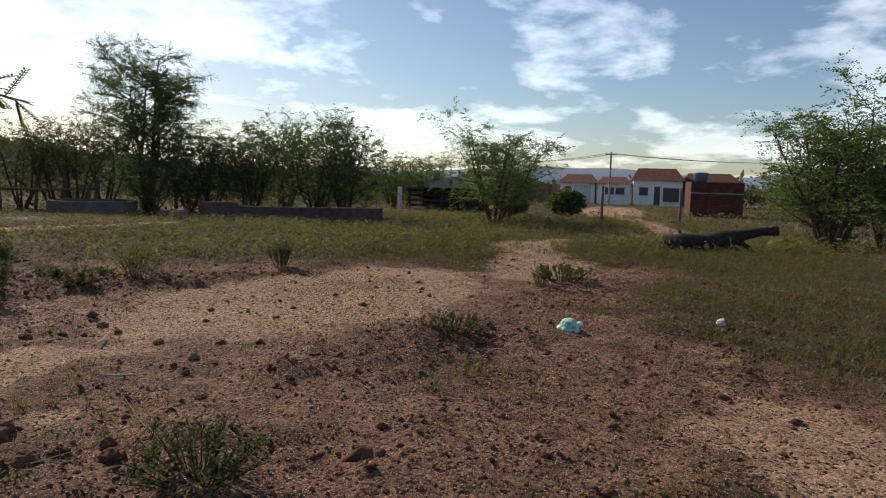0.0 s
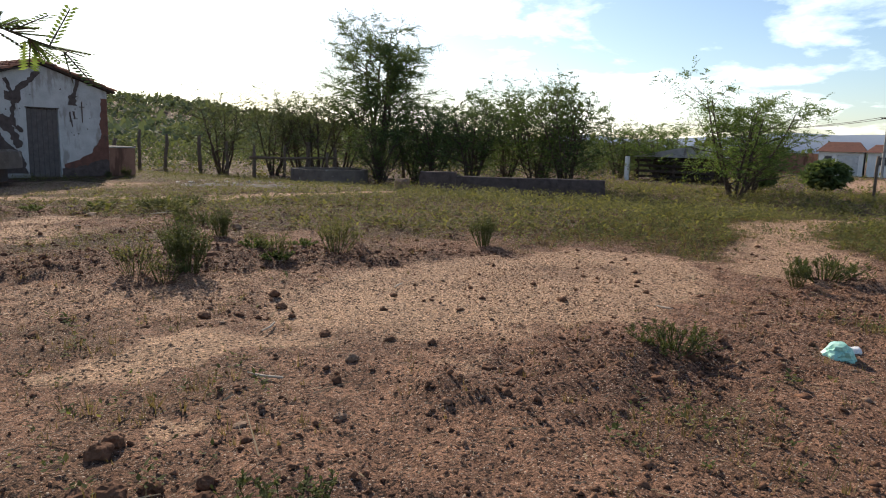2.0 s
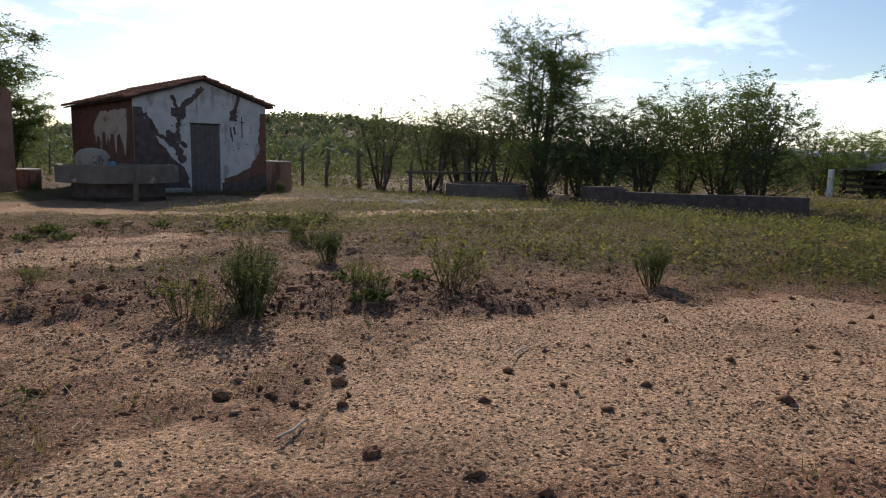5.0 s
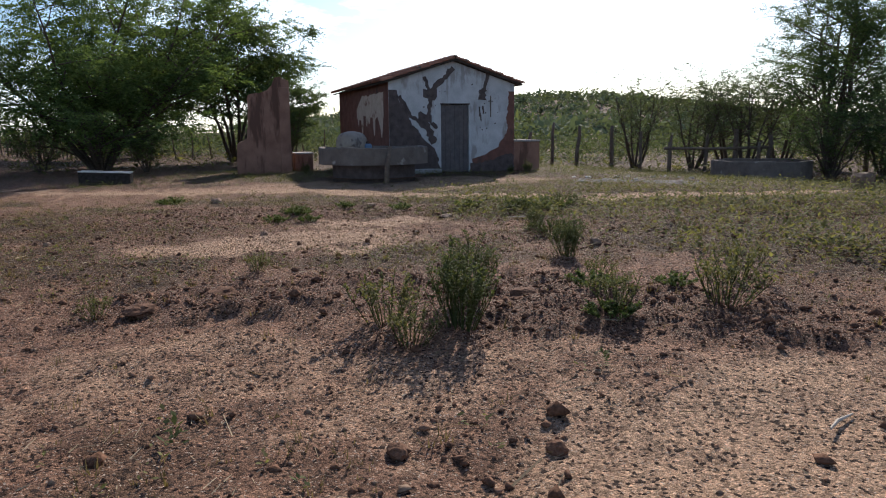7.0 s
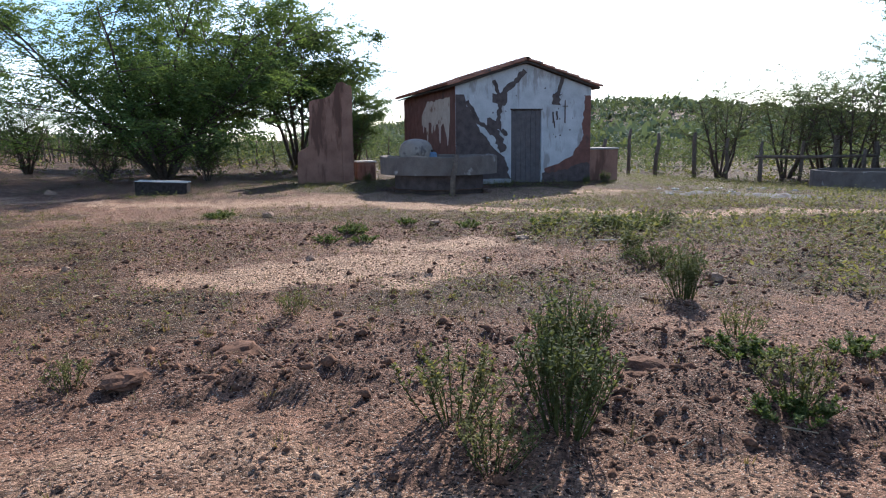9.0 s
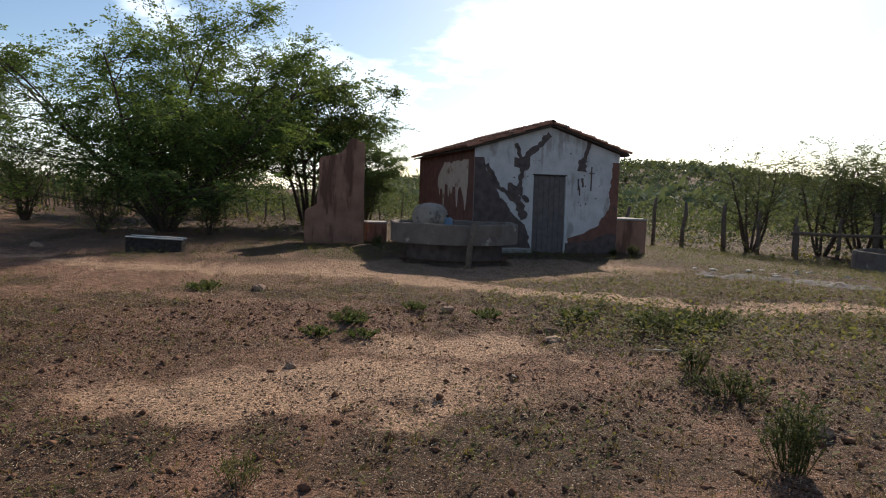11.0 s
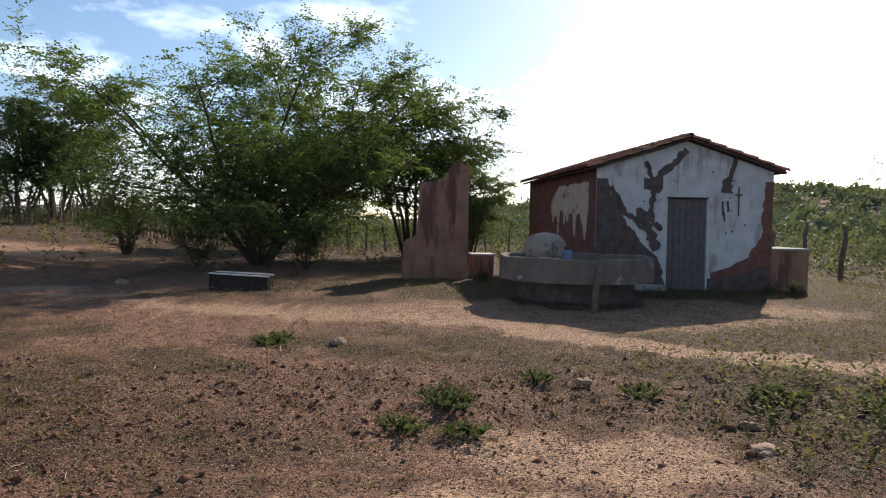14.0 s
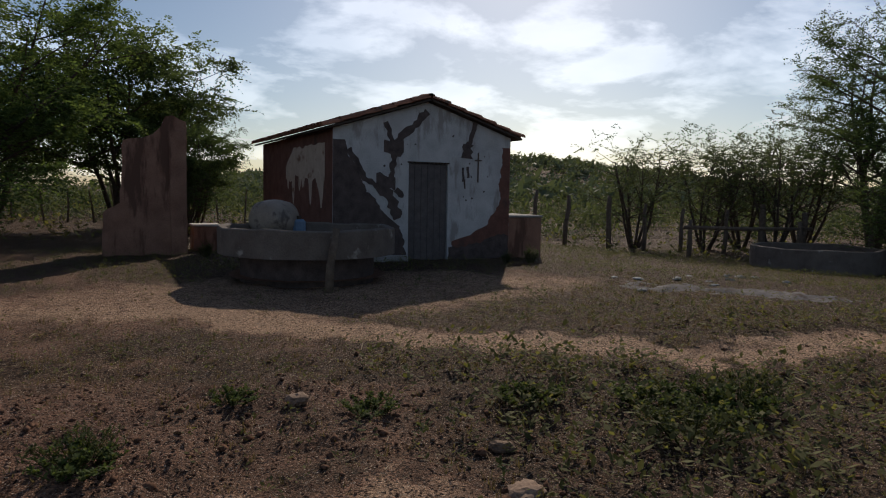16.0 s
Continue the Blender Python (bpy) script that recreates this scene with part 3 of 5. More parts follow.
    for i in range(n + 1):
        y = 0.5 + 3.1 * i / n
        low = 1.72 + 0.18 * noise.noise(Vector((y * 1.7, 2.0, 0))) - 0.75 * max(0.0, noise.noise(Vector((y * 3.6, 9.0, 0)))) ** 0.6 - 0.45 * max(0.0, 1 - abs(y - 0.85) / 0.3) + rnd.uniform(-0.02, 0.02)
        top = 2.44 - 0.1 * abs(noise.noise(Vector((y * 2.1, 5.0, 0)))) - 0.4 * max(0.0, (y - 2.9) / 0.7)
        v += [(HX0 - 0.005, y, max(0.9, min(low, top - 0.05))), (HX0 - 0.005, y, top)]
    for i in range(n):
        f.append((2 * i, 2 * i + 1, 2 * i + 3, 2 * i + 2))
    part("old_paint", (v, f), M_CREAM, house, "peeling cream paint with drips")
    # roof: battens, rafters, tiles
    over, run = 0.17, (HX1 - HX0) / 2
    slope = math.atan2(RIDGE - EAVE, run)
    length = run / math.cos(slope) + 0.2
    for side in (-1, 1):
        bm = bmesh.new()
        box(0, length, -over, HY1 + over, 0.0, 0.045, 0.004, bm)
        deck = part("roof_deck", bm, M_DARKWOOD, house)
        deck.matrix_local = Matrix.Translation((MID, 0, RIDGE + 0.015)) @ Matrix(((side * math.cos(slope), 0, side * math.sin(slope), 0), (0, side, 0, 0 if side > 0 else HY1), (-math.sin(slope), 0, math.cos(slope), 0), (0, 0, 0, 1)))
    # one clay tile, a tapered half barrel
    seg, tl = 5, 0.44
    v, f = [], []
    for j, (u, r) in enumerate(((0, 0.085), (tl, 0.105))):
        for k in range(seg + 1):
            a = math.pi * k / seg
            v.append((u, r * math.cos(a), r * math.sin(a) * 0.8))
        for k in range(seg + 1):
            a = math.pi * k / seg
            v.append((u, (r - 0.016) * math.cos(a), (r - 0.016) * math.sin(a) * 0.8))
    n = seg + 1
    for k in range(seg):
        f += [(k, k + 1, 2 * n + k + 1, 2 * n + k), (n + k, 3 * n + k, 3 * n + k + 1, n + k + 1), (2 * n + k, 2 * n + k + 1, 3 * n + k + 1, 3 * n + k)]
    tile = mesh_of("tile", v, f, M_TILE)
    rows, cols = 6, 33
    rest = []
    for side in (-1, 1):
        for i in range(rows):
            for j in range(cols):
                y = -over + 0.08 + j * (HY1 + 2 * over - 0.16) / (cols - 1) + rnd.uniform(-0.012, 0.012)
                u = 0.02 + i * (length - tl + 0.05) / (rows - 1)
                m = Matrix.Translation((MID + side * u * math.cos(slope), y, RIDGE - u * math.sin(slope) + 0.075 + rnd.uniform(0, 0.012)))
                m = m @ (Euler((0, 0, math.pi if side < 0 else 0)).to_matrix().to_4x4()) @ pose(0, 0, 0, rnd.uniform(-3, 3), math.degrees(slope) - 2.5, rnd.uniform(-2.5, 2.5))
                if side < 0:
                    ob = new("roof_tile", tile)
                    ob.parent = house
                    ob.matrix_local = m
                else:
                    rest.append(([m @ Vector(q) for q in v], f))
    tagged(part("roof_tiles", merge(rest), M_TILE, house), kind="stuff")
    ridge = []
    for j in range(17):
        m = Matrix.Translation((MID, -over + j * 0.385, RIDGE + 0.10)) @ pose(0, 0, 0, 0, -1.5, 90)
        ridge.append(([m @ (Vector(q) * 1.0 + Vector((0, 0, 0))) for q in v], f))
    for p in ridge:
        part("ridge_tile", p, M_TILE, house)
    # masonry plinth along the foot
    part("plinth", box(HX0 - 0.06, -0.02, -0.09, -0.01, -0.2, 0.16, 0.02, rough=0.02, cuts=3), M_CONCRETE, house)


build_house()


def ring_tank(name, cx, cy, z, r, h, wall, label, flare=0.0, band=0.0, material=None, sides=40):
    """An open round masonry tank."""
    t = thing(name, pose(cx, cy, z), label, "water tank")
    mt = material or M_CONCRETE
    def ring(r0, r1, z0, z1):
        v, f = [], []
        for k in range(sides):
            a = 2 * math.pi * k / sides
            j = 1 + 0.006 * math.sin(3 * a) + 0.004 * math.sin(11 * a + 1)
            c, s = math.cos(a) * j, math.sin(a) * j
            e = 0.012 * math.sin(5 * a + 0.6) + 0.006 * math.sin(13 * a)
            v += [(r0 * c, r0 * s, z0), (r0 * c, r0 * s, z1 + e), ((r0 - 0.02) * c, (r0 - 0.02) * s, z1 + 0.02 + e), ((r1 + 0.02) * c, (r1 + 0.02) * s, z1 + 0.02 + e), (r1 * c, r1 * s, z1 + e), (r1 * c, r1 * s, z0)]
        for k in range(sides):
            a, b = k * 6, ((k + 1) % sides) * 6
            for i in range(6):
                f.append((a + i, b + i, b + (i + 1) % 6, a + (i + 1) % 6))
        return v, f
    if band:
        # dark colour on the base stands for the shade beneath the overhanging rim
        part("base", ring(r - 0.34, r - wall - 0.34, -0.25, h - band + 0.05), M_CEMENT, t, "recessed base, coloured dark for the shade under the rim")
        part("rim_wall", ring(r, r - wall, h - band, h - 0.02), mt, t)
    else:
        part("rim_wall", ring(r, r - wall, -0.25, h - 0.02), mt, t)
    fl = [(0.98 * (r - wall) * math.cos(2 * math.pi * k / 24), 0.98 * (r - wall) * math.sin(2 * math.pi * k / 24), 0.12) for k in range(24)]
    part("floor", (fl, [tuple(range(24))]), M_CLOD, t)
    return t


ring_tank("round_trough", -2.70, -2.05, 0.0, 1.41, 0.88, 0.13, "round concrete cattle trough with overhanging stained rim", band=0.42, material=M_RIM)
ring_tank("water_tank", 11.6, -1.15, -0.45, 1.62, 0.62, 0.12, "low round grey concrete water tank among weeds", material=M_RIM)
solo("leaning_post", tube([(-2.86, -3.62, -0.1), (-2.82, -3.58, 0.4), (-2.72, -3.56, 0.92)], [0.07, 0.06, 0.05], 8), M_WOOD, "short grey timber post leaning on the round trough", "post", smooth=True)


def revolve(profile, sides=20, axis="z"):
    v, f = [], []
    for r, z in profile:
        for k in range(sides):
            a = 2 * math.pi * k / sides
            p = (r * math.cos(a), r * math.sin(a), z)
            v.append(p if axis == "z" else (p[2], p[0], p[1]))
    for i in range(len(profile) - 1):
        for k in range(sides):
            a, b = i * sides + k, i * sides + (k + 1) % sides
            f.append((a, b, b + sides, a + sides))
    f.append(tuple(range(sides))[::-1])
    f.append(tuple(range((len(profile) - 1) * sides, len(profile) * sides)))
    return v, f


drum = thing("water_drum", pose(-3.0, -0.98, 0.945, 0, 0, 35), "pale round plastic water drum lying behind the trough", "drum")
part("body", revolve([(0.10, -0.40), (0.24, -0.38), (0.31, -0.30), (0.335, -0.15), (0.345, 0.0), (0.335, 0.15), (0.31, 0.30), (0.24, 0.38), (0.1, 0.40)], 20, "x"), M_DRUM, drum, smooth=True)
can = thing("plastic_can", pose(-2.6, -1.1, 0.61), "bluish plastic can beside the pale drum", "can")
part("body", box(-0.11, 0.11, -0.09, 0.09, 0, 0.34, 0.04), M_BLUE, can)
part("neck", revolve([(0.05, 0.34), (0.045, 0.40)], 12), M_DARKWOOD, can)
solo("support_slab", box(-3.5, -2.2, -1.35, -0.68, 0.49, 0.61, 0.02), M_CONCRETE, "concrete slab across the round trough", "slab")
cx = thing("masonry_box", pose(3.0, 0.75, 0), "rough masonry box with open top beside the house", "box")
part("body", box(-0.48, 0.48, -0.6, 0.6, -0.25, 0.92, 0.02, rough=0.02, cuts=3), M_TAN, cx)
part("rim", box(-0.5, 0.5, -0.62, 0.62, 0.92, 0.97, 0.015, rough=0.01, cuts=3), M_CONCRETE, cx)


# ---- the ruined wall ----
def build_ruin():
    L, R = Vector((-5.68, 3.28, 0)), Vector((-3.95, 3.15, 0))
    d = (R - L)
    m = Matrix.Translation(L) @ Euler((0, 0, math.atan2(d.y, d.x))).to_matrix().to_4x4()
    ruin = thing("ruined_wall", m, "tall broken stub of a tan clay wall", "wall")
    w = d.length
    out = [(0, -0.25), (w, -0.25), (w, 0.9), (w - 0.04, 1.6), (w + 0.01, 1.75), (w, 2.9), (w - 0.28, 3.04), (w - 0.42, 3.0), (w - 0.52, 2.78), (w - 0.68, 2.62), (w - 0.9, 2.52), (w - 1.28, 2.47), (w - 1.33, 1.6), (w - 1.36, 1.12), (w - 1.6, 0.98), (0.05, 0.92)]
    dense = []
    rnd = random.Random(8)
    for a, b in zip(out, out[1:] + out[:1]):
        n = max(1, int(math.hypot(b[0] - a[0], b[1] - a[1]) / 0.12))
        dense += [(a[0] + (b[0] - a[0]) * i / n + rnd.uniform(-.015, .015), a[1] + (b[1] - a[1]) * i / n + rnd.uniform(-.015, .015)) for i in range(n)]
    bm = bmesh.new()
    f = bm.faces.new([bm.verts.new((x, 0, z)) for x, z in dense])
    r = bmesh.ops.extrude_face_region(bm, geom=[f])
    for v in r["geom"]:
        if isinstance(v, bmesh.types.BMVert):
            v.co.y = 0.26
    bmesh.ops.triangulate(bm, faces=[q for q in bm.faces if len(q.verts) > 4])
    bmesh.ops.recalc_face_normals(bm, faces=bm.faces)
    part("wall", bm, M_TAN, ruin)
    part("pier", box(w - 0.36, w - 0.01, -0.06, 0.0, -0.2, 2.7, 0.015, rough=0.015, cuts=3), M_TAN, ruin, "pale corner pier")
    b = thing("concrete_bin", pose(-3.45, 4.1, 0.02), "low tan masonry bin with pale lid beside the ruin", "bin")
    part("body", box(-0.3, 0.3, -0.3, 0.3, -0.2, 0.55, 0.02, rough=0.015, cuts=2), M_TAN, b)
    part("lid", box(-0.33, 0.33, -0.33, 0.33, 0.55, 0.6, 0.015), M_PALE, b)


build_ruin()
sl = thing("feed_trough", pose(-9.2, 0.35, 0.08, 0, 3, -4), "dark low feed trough with a pale worn top edge", "trough")
for y0, y1 in ((-0.30, -0.22), (0.22, 0.30)):
    part("side_wall", box(-0.6, 0.6, y0, y1, -0.15, 0.22, 0.015, rough=0.02, cuts=3), M_CHAR, sl)
    part("lip", box(-0.62, 0.62, y0 - 0.01, y1 + 0.01, 0.22, 0.245, 0.008, rough=0.008, cuts=3), M_PALE, sl, "pale worn edge")
for x0, x1 in ((-0.6, -0.52), (0.52, 0.6)):
    part("end_wall", box(x0, x1, -0.22, 0.22, -0.15, 0.22, 0.01), M_CHAR, sl)
part("floor", box(-0.52, 0.52, -0.22, 0.22, -0.1, 0.02, 0.0), M_CHAR, sl)

# ---- low wall in the field ----
lw = thing("field_wall", pose(7.93, -8.42, -0.38, 0, 0, math.degrees(math.atan2(-5.1, 2.6))), "long low grey block wall with a taller end", "wall")
part("wall", box(0.0, 5.9, -0.1, 0.1, -0.3, 0.70, 0.02, rough=0.03, cuts=7), M_CEMENT, lw)
part("end_block", box(0.05, 1.2, -0.16, 0.16, -0.3, 0.82, 0.03, rough=0.03, cuts=4), M_CEMENT, lw)
solo("tyre_block", box(7.2, 7.65, -8.3, -7.9, -0.35, 0.2, 0.08, rough=0.03, cuts=2), M_STONE, "rounded grey stone block by the field wall", "stone")


# ---- trees ----
def grow_tree(seed, height, spread, stems, leaves, leaf=0.1, start=0.25, droop=0.25, level2=9, level3=5, reach=1.0, spray=0.5):
    """Leaning stems, arching limbs, fine twigs; leaves hang in sprays along the twigs."""
    rnd = random.Random(seed)
    wood, twigs = [], []

    def limb(p, d, length, r, depth):
        n = 6 if depth == 0 else 5 if depth == 1 else 4
        pts, p, d = [Vector(p)], Vector(p), Vector(d).normalized()
        step = length / n
        for i in range(n):
            d = (d + Vector((rnd.uniform(-1, 1), rnd.uniform(-1, 1), rnd.uniform(-0.5, 0.8))) * (0.16 + 0.05 * depth) - Vector((0, 0, droop * 0.35 * depth * i / n))).normalized()
            p = p + d * step
            pts.append(p)
        radii = [r * (1 - 0.8 * i / n) for i in range(n + 1)]
        wood.append(tube(pts, radii, (7, 5, 3)[min(depth, 2)], cap=False))
        if depth == 2:
            twigs.append(pts)
            return
        kids = level2 if depth == 0 else level3
        for k in range(kids):
            u = start + (1 - start) * (k + rnd.uniform(0.1, 0.9)) / kids
            i = min(int(u * n), n - 1)
            q = pts[i].lerp(pts[i + 1], u * n - i)
            a = rnd.uniform(0, 2 * math.pi)
            side = Vector((math.cos(a), math.sin(a), rnd.uniform(-0.15, 0.6)))
            nd = (d * 0.35 + side).normalized()
            ln = length * reach * (0.55 if depth == 0 else 0.66) * rnd.uniform(0.6, 1.15) * (1.15 - 0.5 * u)
            limb(q, nd, ln, r * (0.42 if depth == 0 else 0.36) * (1.1 - 0.6 * u), depth + 1)
        if depth > 0:
            twigs.append(pts[-3:])

    for s in range(stems):
        a = 2 * math.pi * (s + rnd.uniform(-0.3, 0.3)) / stems
        lean = spread / height * rnd.uniform(0.35, 0.8) if stems > 1 else 0.08
        limb((math.cos(a) * 0.08 * (stems > 1), math.sin(a) * 0.08 * (stems > 1), -0.15), (math.cos(a) * lean, math.sin(a) * lean, 1), height * rnd.uniform(0.78, 0.95), (height * 0.018 + 0.02) * (1.0 if stems < 4 else 2.0 / math.sqrt(stems) * 0.85), 0)
    # feathery sprays: leaflets in line along drooping stalks
    lv, lf = [], []
    row = 11
    per = max(1, round(leaves / row / max(1, len(twigs))))
    for pts in twigs:
        for _ in range(per):
            u = rnd.random() ** 0.6 * (len(pts) - 1)
            i = min(int(u), len(pts) - 2)
            q = pts[i].lerp(pts[i + 1], u - i)
            along = (pts[i + 1] - pts[i]).normalized()
            o = Vector((rnd.gauss(0, 1), rnd.gauss(0, 1), rnd.gauss(0.1, 0.45))).normalized()
            o = (o + along * 0.9).normalized()
            ln = spray * rnd.uniform(0.5, 1.2)
            side = o.cross(Vector((rnd.uniform(-.4, .4), rnd.uniform(-.4, .4), 1))).normalized()
            for k in range(row):
                v = (k + rnd.random()) / row
                p = q + o * ln * v - Vector((0, 0, droop * 0.9 * ln * v * v))
                d = (side * (1 if k % 2 else -1) + o * rnd.uniform(0.1, 0.9) + Vector((0, 0, rnd.uniform(-0.5, 0.3)))).normalized() * leaf * rnd.uniform(0.6, 1.3)
                w = d.cross(Vector((rnd.uniform(-1, 1), rnd.uniform(-1, 1), rnd.uniform(-1, 1)))).normalized() * leaf * rnd.uniform(0.16, 0.3)
                b = len(lv)
                lv += [p, p + d * 0.5 + w, p + d, p + d * 0.5 - w]
                lf.append((b, b + 1, b + 2, b + 3))
    return merge(wood), (lv, lf)


def plant_tree(kind, x, y, label, seed, height, spread, stems, leaves, material=None, group="", **k):
    t = thing(kind, pose(x, y, float(ground_z(x, y)) - 0.02), label, "tree" if kind == "tree" else "bush", group)
    wood, leafage = grow_tree(seed, height, spread, stems, leaves, **k)
    part("trunk", wood, M_BARK, t, smooth=True)
    part("crown", leafage, material or M_LEAF, t)
    return t


def again(t, x, y, turn, size, tall=1.0):
    return copy_thing(t, pose(x, y, float(ground_z(x, y)) - 0.02, 0, 0, turn) @ Matrix.Diagonal((size, size, size * tall, 1)))


tall = plant_tree("tree", 17.2, 0.6, "tall airy mesquite tree with open feathery crown", 15, 7.7, 3.2, 4, 64000, M_LEAF_DARK, leaf=0.085, start=0.24, level2=13, level3=6, reach=0.92, spray=0.65)
big = plant_tree("tree", -9.9, 7.6, "broad green mesquite tree with low spreading limbs", 23, 7.6, 8.0, 10, 136000, leaf=0.102, start=0.08, level2=10, level3=7, droop=0.35, spray=0.7)
second = plant_tree("tree", -5.0, 12.0, "dark leafy tree behind the ruined wall", 33, 6.3, 5.0, 6, 64000, M_LEAF_DARK, leaf=0.115, start=0.34, level2=12, level3=6, droop=0.35, reach=0.9, spray=0.6)
small = plant_tree("tree", 16.8, -16.4, "small multi-stemmed mesquite tree standing alone", 47, 4.4, 3.8, 7, 22000, leaf=0.082, start=0.12, droop=0.3)
bush = plant_tree("bush", 13.6, -7.0, "wild mesquite bush behind the field wall", 53, 4.1, 2.6, 8, 13000, M_LEAF_DARK, leaf=0.085, start=0.12, group="bushes behind the field wall", droop=0.15)
for x, y, r, s, k in ((14.5, -4.6, 40, 0.85, 1.1), (15.6, -9.0, 100, 1.0, 1.12), (14.2, -10.8, 170, 0.95, 1.15), (13.2, -2.6, 300, 0.8, 0.85), (17.8, -6.4, 20, 0.85, 1.25), (16.4, -2.2, 80, 0.9, 1.0)):
    again(bush, x, y, r, s, k)
thin = plant_tree("bush", 11.4, 5.6, "thin half-bare bush by the fence", 61, 3.9, 2.4, 6, 8000, M_SCRUB, leaf=0.085, start=0.3, group="bushes by the fence")
for x, y, r, s in ((13.4, 4.2, 60, 0.95), (14.4, 2.2, 150, 1.0), (15.6, 4.5, 210, 1.1), (17.5, 3.4, 30, 1.15)):
    again(thin, x, y, r, s)
again(second, -23.5, 25.0, 70, 1.15)
again(bush, -21.2, 24.0, 30, 1.4)
again(bush, -25.5, 25.5, 130, 1.5)
again(bush, -29.5, 29.5, 210, 0.9)
again(small, -20.6, -1.0, 250, 1.25)
again(small, 9.4, -27.0, 60, 1.0)
again(bush, 10.6, -27.5, 10, 0.95)
again(bush, 11.8, -29.2, 130, 1.0)
again(small, 33.0, -9.0, 200, 0.9)
again(bush, 34.5, -6.0, 90, 1.0)
again(second, -9.0, 17.0, 220, 0.8)
again(bush, -14.6, 9.5, 45, 0.7)
again(second, -3.1, 9.2, 40, 0.52)
again(bush, -3.4, 8.6, 80, 0.62)
again(small, 21.5, -16.2, 250, 0.85)
again(bush, -8.4, 6.4, 200, 0.42)
again(bush, -11.6, 6.6, 320, 0.45)
again(bush, -10.2, 9.6, 20, 0.5)


# ---- fences ----
def fence_post(x, y, h, r, lean, rnd, label, group, forked=False):
    z = gz(x, y)
    pts = [(0, 0, -0.2), (lean * 0.3 + rnd.uniform(-.03, .03), rnd.uniform(-.03, .03), h * 0.4), (lean * 0.7 + rnd.uniform(-.05, .05), rnd.uniform(-.04, .04), h * 0.75), (lean, 0, h)]
    solo("fence_post", tube(pts, [r * 1.1, r, r * 0.95, r * 0.8], 7), M_WOOD, label, "fence post", group, m=pose(x, y, z), smooth=True)


rf = random.Random(17)
FENCE = [(3.6, 9.6), (5.6, 8.4), (7.6, 7.0), (9.6, 5.4), (11.4, 4.0), (13.4, 2.4), (15.6, 0.6), (18.0, -1.6), (20.0, -4.4), (21.5, -8.0)]
for i, ((x0, y0), (x1, y1)) in enumerate(zip(FENCE, FENCE[1:])):
    for k in range(2):
        u = (k + rf.uniform(0.1, 0.5)) / 2
        fence_post(x0 + (x1 - x0) * u, y0 + (y1 - y0) * u, rf.uniform(1.3, 1.85), rf.uniform(0.065, 0.11), rf.uniform(-0.12, 0.12), rf, "crooked grey timber fence post in the weeds", "posts of the yard fence")
    m = thing("fence_wire", pose(0, 0, 0), "sagging barbed wire strands between timber posts", "wire", "wires of the yard fence")
    for h in (0.45, 0.8, 1.15):
        za, zb = gz(x0, y0), gz(x1, y1)
        part("strand", tube([(x0, y0, za + h), ((x0 + x1) / 2, (y0 + y1) / 2, (za + zb) / 2 + h - 0.04), (x1, y1, zb + h)], [0.006] * 3, 4), M_IRON, m)
rail = solo("rail_timber", tube([(9.9, 1.9, 0.55), (11.6, 1.2, 0.52), (13.4, 0.2, 0.56)], [0.06, 0.055, 0.05], 6), M_WOOD, "horizontal rough timber rail near the tank", "rail", smooth=True)
for x, y in ((10.1, 1.85), (13.1, 0.4)):
    fence_post(x, y, 1.15, 0.07, 0.02, rf, "short timber post carrying a rail", "posts of the timber rail")
fence_post(4.2, 7.4, 1.0, 0.08, 0.1, rf, "short leaning fence post beside the house", "posts of the yard fence")
solo("leaning_branch", tube([(4.3, 7.4, 0.7), (4.9, 7.3, 1.4), (5.5, 7.2, 2.0), (6.2, 7.2, 2.25)], [0.05, 0.045, 0.03, 0.015], 6), M_WOOD, "dead forked branch propped on a post", "branch", smooth=True)
# picket fence on the north-west side
pick = thing("picket_fence", pose(0, 0, 0), "old grey stick fence below the trees", "fence")
WEST = [(-25, 22.0), (-20, 19.5), (-15, 17.0), (-10, 15.0), (-5, 14.6), (0, 13.5)]
stick = [tube([(0, 0, -0.2), (0.02, 0.01, 0.5), (-0.01, 0, 1.0 + 0.12 * i)], [0.035, 0.03, 0.02], 5) for i in range(4)]
stick = [mesh_of("stick", v, f, M_WOOD) for v, f in stick]
for (x0, y0), (x1, y1) in zip(WEST, WEST[1:]):
    n = int(math.hypot(x1 - x0, y1 - y0) / (0.2 if x0 < -12 else 0.75))
    for k in range(n):
        u = (k + rf.uniform(-0.2, 0.2)) / n
        x, y = x0 + (x1 - x0) * u, y0 + (y1 - y0) * u
        ob = new("stick", stick[rf.randrange(4)])
        ob.parent = pick
        ob.matrix_local = pose(x, y, float(ground_z(x, y)), rf.uniform(-7, 7), rf.uniform(-7, 7), rf.uniform(0, 360)) @ Matrix.Diagonal((1.2, 1.2, rf.uniform(0.85, 1.35), 1))


